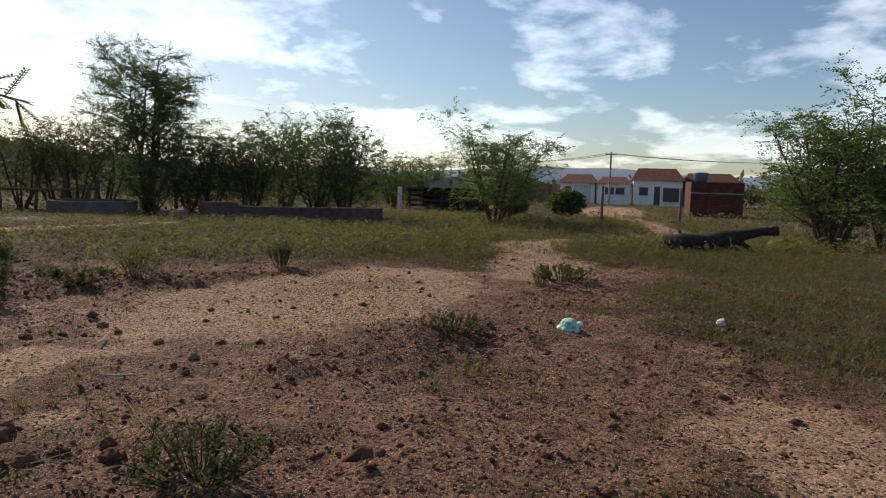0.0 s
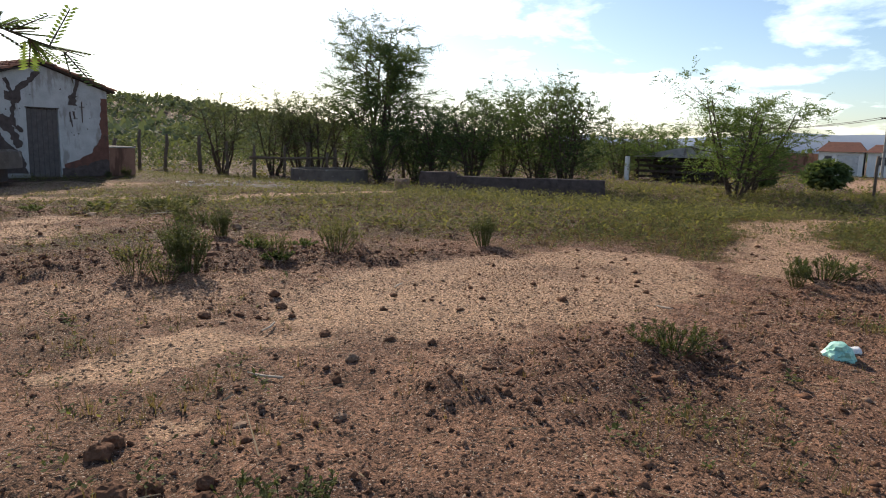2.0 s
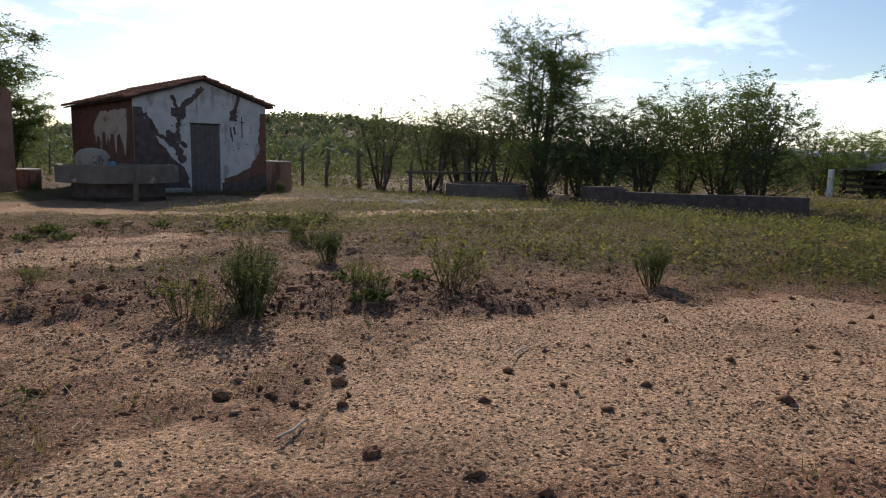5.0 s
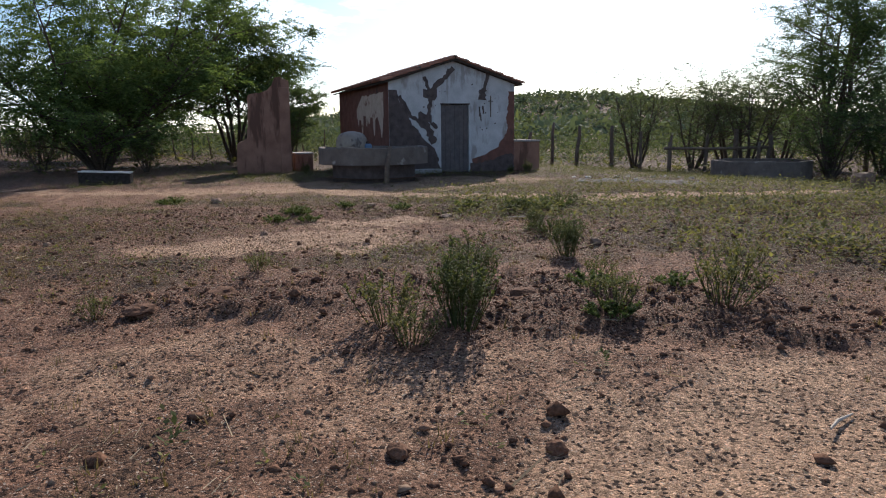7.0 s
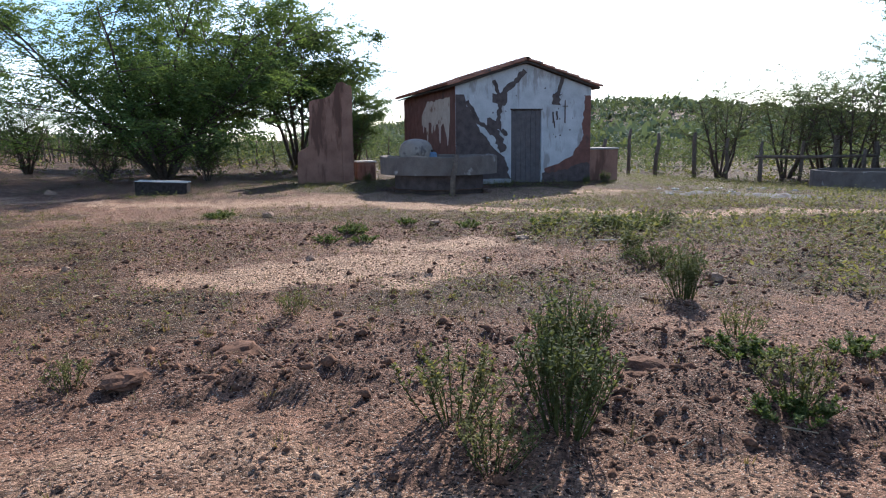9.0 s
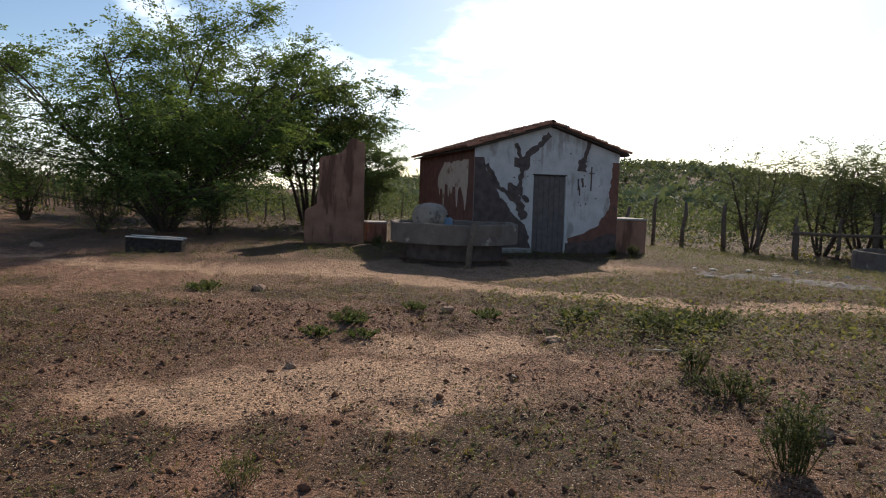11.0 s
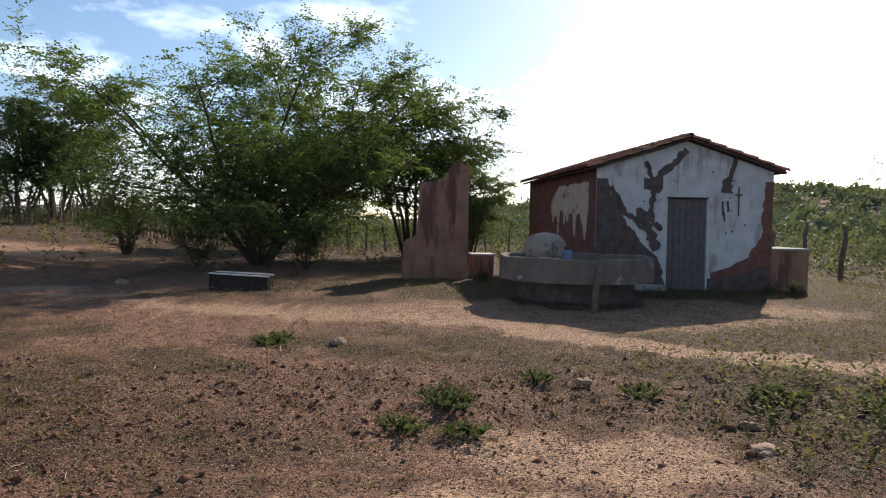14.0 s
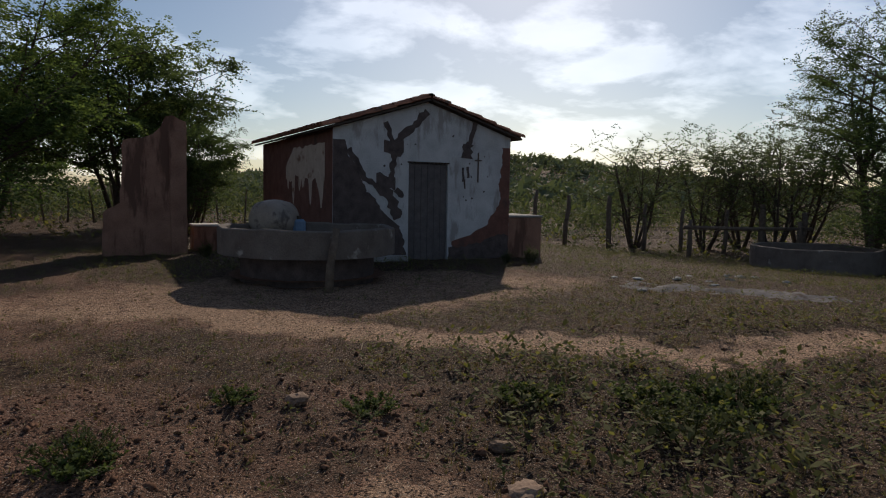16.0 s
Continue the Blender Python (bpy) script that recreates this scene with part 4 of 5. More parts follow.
# ---- the shed and its yard wall to the north-west ----
def build_shed():
    # local x runs along the front to the right, y away from the yard
    shed = thing("shed", pose(-24.25, 9.3, 0.74, 0, 0, 32), "dark timber shed with open upper front and gable roof", "shed")
    W, D, H, A = 2.45, 5.0, 2.75, 3.5
    for x in (0.0, W):
        for y in (0.0, D):
            part("corner_post", box(x - 0.06, x + 0.06, y - 0.06, y + 0.06, -0.25, H, 0.01), M_WOOD, shed)
    rnd = random.Random(4)
    x = 0.08
    while x < W - 0.08:
        w = rnd.uniform(0.07, 0.12)
        part("stake", box(x, x + w, -0.03, 0.03, -0.2, 1.75 + rnd.uniform(-0.12, 0.12), 0.01), M_DARKWOOD, shed)
        x += w + rnd.uniform(0.004, 0.02)
    part("gate_post", box(1.2, 1.3, -0.09, -0.03, -0.2, 1.65, 0.01), M_WOOD, shed)
    part("back_board", box(0, W, D - 0.05, D, -0.2, H, 0.0), M_DARKWOOD, shed)
    part("side_board", box(-0.04, 0.02, 0.06, D - 0.06, -0.2, H, 0.0), M_DARKWOOD, shed)
    part("side_board", box(W - 0.02, W + 0.04, 0.06, D - 0.06, -0.2, H, 0.0), M_DARKWOOD, shed)
    v = [(0, D - 0.06, H), (W, D - 0.06, H), (W / 2, D - 0.06, A - 0.02), (0, D - 0.02, H), (W, D - 0.02, H), (W / 2, D - 0.02, A - 0.02)]
    part("back_gable", (v, [(0, 1, 2), (5, 4, 3), (0, 3, 4, 1), (1, 4, 5, 2), (2, 5, 3, 0)]), M_DARKWOOD, shed)
    part("tie_beam", box(-0.2, W + 0.25, -0.07, 0.05, H, H + 0.1, 0.01), M_WOOD, shed)
    v = [(0, 0.02, H + 0.1), (W, 0.02, H + 0.1), (W / 2, 0.02, A - 0.02), (0, 0.06, H + 0.1), (W, 0.06, H + 0.1), (W / 2, 0.06, A - 0.02)]
    part("gable", (v, [(0, 1, 2), (5, 4, 3), (0, 3, 4, 1), (1, 4, 5, 2), (2, 5, 3, 0)]), M_WOOD, shed)
    for s in (-1, 1):
        bm = bmesh.new()
        n = 12
        for i in range(n):
            y0, y1 = -0.3 + i * (D + 0.5) / n, -0.3 + (i + 1) * (D + 0.5) / n
            box(0, 1.62, y0, y1 - 0.015, 0.0 + 0.02 * (i % 2), 0.05 + 0.02 * (i % 2), 0.006, bm)
        r = part("roof", bm, M_TILE, shed, "weathered clay tile roof slope")
        a = math.atan2(A - H, W / 2)
        if s > 0:
            r.matrix_local = Matrix.Translation((W / 2, 0, A)) @ Euler((0, a, 0)).to_matrix().to_4x4()
        else:
            r.matrix_local = Matrix.Translation((W / 2, D - 0.1, A)) @ Euler((0, a, 0)).to_matrix().to_4x4().copy()
            r.matrix_local = Matrix.Translation((W / 2, D - 0.1, A)) @ Euler((0, 0, math.pi)).to_matrix().to_4x4() @ Euler((0, a, 0)).to_matrix().to_4x4()
    yard = thing("yard_wall", pose(-24.4, 9.15, 0.74, 0, 0, 32), "tan rendered yard wall beside the shed", "wall")
    part("wall", box(-9.0, -1.75, -0.1, 0.1, -0.3, 1.85, 0.02, rough=0.02, cuts=4), M_TAN, yard)
    part("pillar", box(-1.75, -1.6, -0.12, 0.12, -0.3, 1.9, 0.01), M_TAN, yard)
    low = thing("long_barn", pose(-24.4, 9.15, 0.74, 0, 0, 32), "long low barn with tiled roof behind the yard wall", "barn")
    part("wall", box(-9.0, -0.1, 1.5, 1.7, -0.2, 2.5, 0.0), M_REDWALL, low)
    part("roof", box(-9.2, -0.1, 1.1, 5.0, 2.5, 2.62, 0.02), M_TILE, low)
    gate = thing("metal_gate", pose(-24.4, 9.15, 0.74, 0, 0, 32), "ribbed grey sheet metal gate in the yard wall", "gate")
    part("gate_frame", box(-1.6, -0.1, -0.03, 0.03, 0.0, 1.75, 0.01), M_METAL, gate)
    for i in range(16):
        part("rib", box(-1.55, -0.15, -0.055, -0.03, 0.06 + i * 0.105, 0.12 + i * 0.105, 0.008), M_METAL, gate)
    part("bar", box(-0.78, -0.70, -0.075, -0.055, 0.05, 1.72, 0.006), M_PALE, gate)
    part("bar", box(-1.2, -0.35, -0.085, -0.065, 0.9, 0.97, 0.006), M_PALE, gate)


build_shed()


# ---- the village to the east ----
def village_house(x, y0, y1, h, rise, roof_material, openings, label):
    """A low house whose front looks west; openings: kind, from, to, sill, head, measured from its southern end."""
    w = y1 - y0
    z = float(ground_z(x, (y0 + y1) / 2))
    t = thing("village_house", pose(x, y0, z), label, "house", "houses of the village")
    part("wall", box(0, 6.0, 0, w, -0.3, h, 0.0), M_WHITE, t)
    v = [(-0.4, -0.25, h - 0.06), (6.4, -0.25, h - 0.06), (6.4, w + 0.25, h - 0.06), (-0.4, w + 0.25, h - 0.06), (3, 0.5, h + rise), (3, w - 0.5, h + rise)]
    part("roof", (v, [(0, 1, 4), (1, 2, 5, 4), (2, 3, 5), (3, 0, 4, 5), (0, 3, 2, 1)]), roof_material, t, "red clay tile roof")
    for kind, a, b, lo, hi in openings:
        mt = M_GLASSDARK if kind != "garage_door" else M_METAL
        o = part(kind, box(-0.03, 0.0, a, b, lo, hi, 0.0), mt, t)
        part("frame", box(-0.06, -0.03, a - 0.08, b + 0.08, hi, hi + 0.08, 0.0), M_PALE, o)
        part("sill", box(-0.08, -0.03, a - 0.08, b + 0.08, lo - 0.08, lo, 0.0), M_PALE, o)


village_house(63.5, -27.8, -22.9, 2.75, 1.25, M_BRICK, [("window", 3.4, 4.3, 1.1, 1.9), ("door", 2.2, 2.8, 0.05, 2.0), ("window", 0.3, 1.9, 0.5, 1.9)], "white village house with red tile roof and dark porch window")
village_house(64.2, -22.6, -19.2, 2.3, 0.7, M_BRICK, [("window", 0.6, 1.5, 1.1, 1.8), ("window", 1.7, 2.6, 1.1, 1.8)], "low white village house with a pair of windows")
village_house(64.4, -18.9, -15.2, 2.3, 0.9, M_BRICK, [("garage_door", 0.4, 2.2, 0.05, 1.9), ("window", 2.6, 3.2, 1.1, 1.8)], "low white village house with a pale garage door")
village_house(64.8, -33.5, -28.2, 2.6, 1.0, M_BRICK, [("window", 3.2, 4.2, 1.0, 1.9)], "reddish roofed village house half hidden by trees")
vw = thing("village_wall", pose(66, -15.0, -0.65), "long tan boundary wall beside the village houses", "wall")
part("wall", box(0, 0.2, 0, 12.0, -0.3, 2.0, 0.01), M_TAN, vw)
bk = thing("brick_building", pose(38.4, -29.6, -0.6), "unfinished dark red brick building with a flat top", "building")
part("wall", box(0, 4, 0, 3.4, -0.3, 2.35, 0.0), M_BRICK, bk)
for i in range(24):
    part("brick_course", box(-0.015, 0.0, 0.0, 3.4, 0.02 + i * 0.095, 0.085 + i * 0.095, 0.0), M_BRICK, bk)
part("lintel", box(-0.03, -0.016, 0.0, 3.4, 1.55, 1.62, 0.0), M_CONCRETE, bk)
tk = thing("rooftop_tank", pose(39.5, -26.9, 1.75), "blue plastic water tank standing on the brick building", "water tank")
part("body", revolve([(0.42, 0), (0.5, 0.5), (0.52, 0.55)], 16), M_BLUE, tk, smooth=True)
part("lid", revolve([(0.55, 0.55), (0.5, 0.63), (0.1, 0.68)], 16), M_BLUE, tk, smooth=True)
up = thing("utility_pole", pose(58.7, -20.5, -0.65), "thin concrete utility pole with a crossarm", "pole")
part("pole", tube([(0, 0, -0.3), (0, 0, 5.3)], [0.13, 0.08], 8), M_CONCRETE, up)
part("crossarm", box(-0.06, 0.06, -0.5, 0.5, 5.0, 5.1, 0.01), M_WOOD, up)
for i, (xa, ya, za) in enumerate(((62, -3, 4.0), (60, -48, 4.6))):
    m = thing("power_line", pose(0, 0, 0), "thin dark overhead power cable", "cable", "cables of the pole")
    for s in (-0.4, 0.4):
        a, b = Vector((58.7, -20.5 + s, 4.5)), Vector((xa, ya + s, za))
        pts = [a.lerp(b, k / 8) - Vector((0, 0, 0.7 * (1 - (k / 4 - 1) ** 2))) for k in range(9)]
        part("cable", tube(pts, [0.022] * 9, 4), M_IRON, m)
# the open cattle shed
cs = thing("cattle_shed", pose(32.0, -12.4, -0.62), "grey open-fronted cattle shed with plank rails", "shed")
for y in (0, 2.2, 4.4):
    for x in (0, 3.5):
        part("post", box(x - 0.07, x + 0.07, y - 0.07, y + 0.07, -0.3, 1.5, 0.01), M_DARKWOOD, cs)
for i in range(4):
    part("rail", box(-0.1, -0.07, -0.2, 4.6, 0.25 + i * 0.32, 0.40 + i * 0.32, 0.01), M_DARKWOOD, cs)
v = [(-0.3, -0.3, 1.5), (3.8, -0.3, 1.5), (3.8, 4.7, 1.5), (-0.3, 4.7, 1.5), (-0.3, 1.0, 2.25), (3.8, 1.0, 2.25)]
part("roof", (v, [(0, 4, 5, 1), (3, 2, 5, 4), (0, 3, 4), (1, 5, 2), (0, 1, 2, 3)]), M_CONCRETE, cs)
part("back_wall", box(3.4, 3.5, 0, 4.4, -0.3, 1.5, 0.0), M_DARKWOOD, cs)
part("white_post", box(-0.6, -0.35, 4.8, 5.05, -0.3, 1.5, 0.02), M_WHITE, cs)
for x, y in ((20.4, -20.7), (22.1, -24.2)):
    fence_post(x, y, 1.75, 0.06, rf.uniform(-0.1, 0.15), rf, "lone crooked timber post in the field", "posts of the field")
pl = thing("castor_bush", pose(27.0, -18.6, -0.62), "round dark green castor bush in the field", "bush")


def leaf_cloud(rnd, n, rx, rz, size, zc):
    v, f = [], []
    for _ in range(n):
        d = Vector((rnd.gauss(0, 1), rnd.gauss(0, 1), rnd.gauss(0, 1))).normalized() * rnd.uniform(0.35, 1.0) ** 0.5
        q = Vector((d.x * rx * rnd.uniform(0.75, 1.15), d.y * rx * rnd.uniform(0.75, 1.15), zc + d.z * rz))
        a = Vector((rnd.gauss(0, 1), rnd.gauss(0, 1), rnd.gauss(0, 0.6))).normalized() * size * rnd.uniform(0.6, 1.3)
        b = a.cross(Vector((rnd.gauss(0, 1), rnd.gauss(0, 1), rnd.gauss(0, 1)))).normalized() * size * 0.4
        k = len(v)
        v += [q - a, q + b, q + a, q - b]
        f.append((k, k + 1, k + 2, k + 3))
    return v, f


part("stalk", merge([tube([(0, 0, -0.1), (rf.uniform(-.3, .3), rf.uniform(-.3, .3), 0.7), (rf.uniform(-.7, .7), rf.uniform(-.7, .7), 1.4)], [0.04, 0.03, 0.015], 5) for _ in range(7)]), M_BARK, pl)
part("foliage", leaf_cloud(rf, 900, 1.05, 0.75, 0.2, 0.95), M_LEAF_DARK, pl)
again(pl, 25.5, -16.0, 80, 0.7)


# ---- the fallen trunk ----
fl = thing("fallen_trunk", pose(0, 0, 0), "charred fallen tree trunk lying in the weeds", "log")
zt = gz(4.2, -22.9)
part("trunk", tube([(3.9, -22.35, zt + 0.17), (3.95, -22.8, zt + 0.2), (4.0, -23.25, zt + 0.2), (4.05, -23.6, zt + 0.3), (4.1, -24.0, zt + 0.42), (4.1, -24.35, zt + 0.5), (4.1, -24.62, zt + 0.52)], [0.17, 0.2, 0.2, 0.2, 0.11, 0.09, 0.1], 10), M_CHAR, fl, smooth=True)
for p in ([(4.0, -23.4, zt + 0.28), (3.8, -23.65, zt + 0.2), (3.6, -23.95, zt)], [(4.05, -23.7, zt + 0.3), (4.25, -24.0, zt + 0.2), (4.3, -24.3, zt - 0.05)], [(3.95, -23.2, zt + 0.2), (3.6, -23.2, zt + 0.15), (3.4, -23.35, zt - 0.05)]):
    part("branch_stub", tube(p, [0.07, 0.06, 0.04], 7), M_CHAR, fl, smooth=True)


# ---- the tree whose limb hangs over the path ----
rt = thing("tree", pose(-12.4, -17.0, gz(-12.4, -17.0)), "young mesquite tree with a limb over the path", "tree")
wood, leafage = grow_tree(71, 3.4, 1.5, 3, 7000, leaf=0.09, start=0.35)
limb = [Vector(p) for p in ((0, 0, 1.2), (0.9, -0.6, 1.8), (1.9, -1.2, 1.98), (2.7, -1.7, 1.80), (3.12, -1.98, 1.66), (3.36, -2.13, 1.56))]
pieces, lv, lf = [wood, tube(limb, [0.045, 0.03, 0.010, 0.005, 0.003, 0.002], 6)], list(leafage[0]), list(leafage[1])
for k in range(60):
    u = rf.uniform(2.4, 5)
    i = min(int(u), 4)
    q = limb[i].lerp(limb[i + 1], u - i)
    d = Vector((rf.uniform(-0.2, 1), rf.uniform(-1, 0.6), rf.uniform(-0.9, 0.3))).normalized()
    end = q + d * rf.uniform(0.07, 0.15)
    pieces.append(tube([q, end], [0.003, 0.002], 3))
    s = d.cross(Vector((0, 0, 1))).normalized()
    for j in range(10):
        for sg in (-1, 1):
            p0 = q.lerp(end, (j + 1) / 10)
            tip = p0 + (s * sg + d * 0.35).normalized() * 0.03
            w = d * 0.0055
            b = len(lv)
            lv += [p0, (p0 + tip) / 2 + w, tip, (p0 + tip) / 2 - w]
            lf.append((b, b + 1, b + 2, b + 3))
part("trunk", merge(pieces), M_BARK, rt)
part("crown", (lv, lf), M_LEAF, rt)


# ---- weeds, clods and stones ----
def fast_mesh(name, verts, quads, material, label, category):
    me = bpy.data.meshes.new(name)
    n = quads.shape[1]
    me.vertices.add(len(verts)); me.vertices.foreach_set("co", verts.ravel().astype(np.float32))
    me.loops.add(quads.size); me.loops.foreach_set("vertex_index", quads.ravel().astype(np.int32))
    me.polygons.add(len(quads)); me.polygons.foreach_set("loop_start", (np.arange(len(quads)) * n).astype(np.int32))
    me.update(calc_edges=True)
    me.materials.append(material)
    return tagged(new(name, me), label, category, kind="stuff")


RS = np.random.RandomState(12)


def scatter(n, x0, x1, y0, y1, weight):
    x, y = RS.uniform(x0, x1, n), RS.uniform(y0, y1, n)
    keep = RS.rand(n) < weight(x, y)
    # nothing grows inside the house, the tanks and the walls
    keep &= ~((x > HX0 - 0.1) & (x < HX1 + 0.1) & (y > -0.12) & (y < HY1 + 0.1))
    keep &= np.hypot(x + 2.77, y + 2.05) > 1.5
    keep &= np.hypot(x - 11.75, y + 1.3) > 1.85
    return x[keep], y[keep]


def floor_z(x, y):
    return ground_z(x, y) + ground_detail(x, y)


def diamonds(base, along, across):
    """Leaves as folded diamonds: base, two flanks, tip."""
    mid = base + along * 0.5
    v = np.stack([base, mid + across, base + along, mid - across], 1).reshape(-1, 3)
    return v, np.arange(len(v)).reshape(-1, 4)


def leafy(name, x, y, height, per, size, material, label):
    n = len(x)
    z = floor_z(x, y)
    h = height * RS.uniform(0.35, 1.15, n)
    rep = lambda a: np.repeat(a, per)
    u = RS.rand(n * per)
    ang = RS.uniform(0, 2 * np.pi, n * per)
    lean = RS.normal(0, 0.22, (n, 2))
    rad = rep(h) * 0.35 * RS.rand(n * per)
    base = np.stack([rep(x) + np.repeat(lean[:, 0], per) * u * rep(h) + np.cos(ang) * rad, rep(y) + np.repeat(lean[:, 1], per) * u * rep(h) + np.sin(ang) * rad, rep(z) + u * rep(h)], 1)
    a2 = ang + RS.normal(0, 0.8, n * per)
    ln = size * RS.uniform(0.5, 1.5, n * per)
    along = np.stack([np.cos(a2), np.sin(a2), RS.uniform(-0.2, 0.9, n * per)], 1) * ln[:, None]
    across = np.stack([-np.sin(a2), np.cos(a2), RS.normal(0, 0.3, n * per)], 1) * (ln * 0.27)[:, None]
    v, q = diamonds(base, along, across)
    return fast_mesh(name, v, q, material, label, "weeds")


def blades(name, x, y, height, per, material, label, width=0.006):
    n = len(x)
    z = floor_z(x, y)
    h = height * RS.uniform(0.3, 1.2, n)
    rep = lambda a: np.repeat(a, per)
    ang = RS.uniform(0, 2 * np.pi, n * per)
    base = np.stack([rep(x) + 0.03 * np.cos(ang), rep(y) + 0.03 * np.sin(ang), rep(z) - 0.01], 1)
    out = RS.uniform(0.1, 0.9, n * per)
    along = np.stack([np.cos(ang) * out, np.sin(ang) * out, np.ones(n * per)], 1) * (rep(h) * RS.uniform(0.5, 1, n * per))[:, None]
    across = np.stack([-np.sin(ang), np.cos(ang), np.zeros(n * per)], 1) * width
    v = np.stack([base - across, base + across, base + along], 1).reshape(-1, 3)
    return fast_mesh(name, v, np.arange(len(v)).reshape(-1, 3), material, label, "grass")


x, y = scatter(16000, -26, 14, 9, 42, lambda x, y: (y > 12 - 0.5 * x) * np.clip(0.6 + vnoise(x, y, 0.3), 0, 1))
leafy("back_field_weeds", x, y, 0.55, 9, 0.11, M_SCRUB, "rank green weeds of the field behind the fence")
bare = lambda x, y: 1 - sand_at(x, y)
x, y = scatter(130000, -17, 12, -25, 5, lambda x, y: np.clip(green_at(x, y) - 0.22, 0, 1) ** 1.3 * 0.95)
leafy("yard_weeds", x, y, 0.10, 5, 0.027, M_WEED, "low yellowish green weeds over the yard")
x, y = scatter(52000, -4, 24, -28, -4, lambda x, y: np.clip(green_at(x, y) - 0.3, 0, 1) * 0.95 * smoothstep(x + 0.7 * y, -15.5, -10.5) * (1 - smoothstep(y, -9.5, -6.5)) * np.clip(0.75 + 1.6 * vnoise(x, y, 1.2), 0, 1.3))
leafy("field_weeds", x, y, 0.30, 9, 0.05, M_WEED, "dense knee-high yellowish green weeds of the field")
x, y = scatter(26000, -9, 6, -26, -17, lambda x, y: np.clip(green_at(x, y) - 0.25, 0, 1) * 0.8)
blades("field_grass", x, y, 0.12, 8, M_DRY, "thin dry grass among the weeds", 0.004)
x, y = scatter(30000, -9, 6, -26, -17, lambda x, y: np.clip(green_at(x, y) - 0.25, 0, 1) * 0.8)
leafy("edge_weeds", x, y, 0.13, 10, 0.026, M_WEED2, "short green weeds beside the bare soil")
x, y = scatter(60000, -16, 3, -25, -3, lambda x, y: np.clip(green_at(x, y) + 0.1, 0, 1) * 0.45 * bare(x, y))
blades("yard_grass", x, y, 0.07, 6, M_DRY, "sparse dry grass stubble", 0.004)
x, y = scatter(9000, -20, 20, -26, 6, lambda x, y: np.clip(vnoise(x, y, 0.6) * 2.2, 0, 1) * bare(x, y) * np.clip(green_at(x, y) - 0.15, 0, 1))
leafy("green_tufts", x, y, 0.16, 24, 0.032, M_WEED2, "fresh green weed tufts")
x, y = scatter(22000, -30, 60, -45, 45, lambda x, y: (np.hypot(x + 4, y + 10) > 17) * 0.5 * bare(x, y))
leafy("far_weeds", x, y, 0.4, 6, 0.15, M_WEED, "distant rough weeds and low scrub")


def lumps(name, x, y, size, material, label, flat=0.7, sink=0.2):
    n = len(x)
    z = floor_z(x, y)
    # eight-cornered lumps with jittered corners
    dirs = np.array([(1, 0, 0), (-1, 0, 0), (0, 1, 0), (0, -1, 0), (0, 0, 1), (0, 0, -1), (.6, .6, .5), (-.6, -.6, .5)], float)[:6]
    tri = np.array([(0, 2, 4), (2, 1, 4), (1, 3, 4), (3, 0, 4), (2, 0, 5), (1, 2, 5), (3, 1, 5), (0, 3, 5)])
    v = dirs[None] * RS.uniform(0.6, 1.3, (n, 6, 1)) + RS.normal(0, 0.22, (n, 6, 3))
    a = RS.uniform(0, 2 * np.pi, n)
    c, s = np.cos(a)[:, None], np.sin(a)[:, None]
    vx, vy = v[..., 0] * c - v[..., 1] * s, v[..., 0] * s + v[..., 1] * c
    v = np.stack([vx, vy, v[..., 2] * flat], -1) * size[:, None, None]
    v = v + np.stack([x, y, z + size * sink], -1)[:, None]
    f = (tri[None] + np.arange(n)[:, None, None] * 6).reshape(-1, 3)
    return fast_mesh(name, v.reshape(-1, 3), f, material, label, "soil")


x, y = scatter(170000, -12.5, 2, -23, -7, lambda x, y: np.clip(0.07 + 0.42 * dark_at(x, y) + 0.9 * np.clip(vnoise(x, y, 0.8), 0, 1) - 0.45 * sand_at(x, y), 0, 1))
lumps("soil_clods", x, y, np.exp(RS.normal(-4.75, 0.55, len(x))), M_CLOD, "scattered dark crumbly soil clods and droppings")
x, y = scatter(24000, -12, 2, -23, -6, lambda x, y: 0.4 + 0 * x)
lumps("gravel", x, y, np.exp(RS.normal(-4.9, 0.4, len(x))), M_STONE, "scattered small pale pebbles")
x, y = scatter(52000, -10.5, -2.5, -21.5, -9, lambda x, y: np.clip(0.5 + 1.2 * vnoise(x, y, 1.1) + 0.5 * dark_at(x, y), 0, 1))
lumps("soil_crumbs", x, y, np.exp(RS.normal(-5.0, 0.4, len(x))), M_CRUMB, "fine reddish soil crumbs over the bare ground")
x, y = scatter(1500, -12, 1, -23, -8, lambda x, y: 0.3 + 0.6 * dark_at(x, y))
lumps("large_clods", x, y, RS.uniform(0.018, 0.042, len(x)), M_CLOD, "larger dark lumps of dry soil")


def straw(name, x, y, length, width, material, label):
    """Short dry stalks lying on the soil."""
    n = len(x)
    a = RS.uniform(0, 2 * np.pi, n)
    ln = length * RS.uniform(0.3, 1.3, n)
    d = np.stack([np.cos(a) * ln, np.sin(a) * ln, RS.uniform(-0.1, 0.35, n) * ln], 1)
    w = np.stack([-np.sin(a), np.cos(a), np.full(n, 0.6)], 1) * (width * RS.uniform(0.5, 1.3, n))[:, None]
    b = np.stack([x, y, floor_z(x, y) + 0.008], 1)
    v = np.stack([b - w, b + d - w * 0.5, b + d + w * 0.5, b + w], 1).reshape(-1, 3)
    return fast_mesh(name, v, np.arange(len(v)).reshape(-1, 4), material, label, "straw")


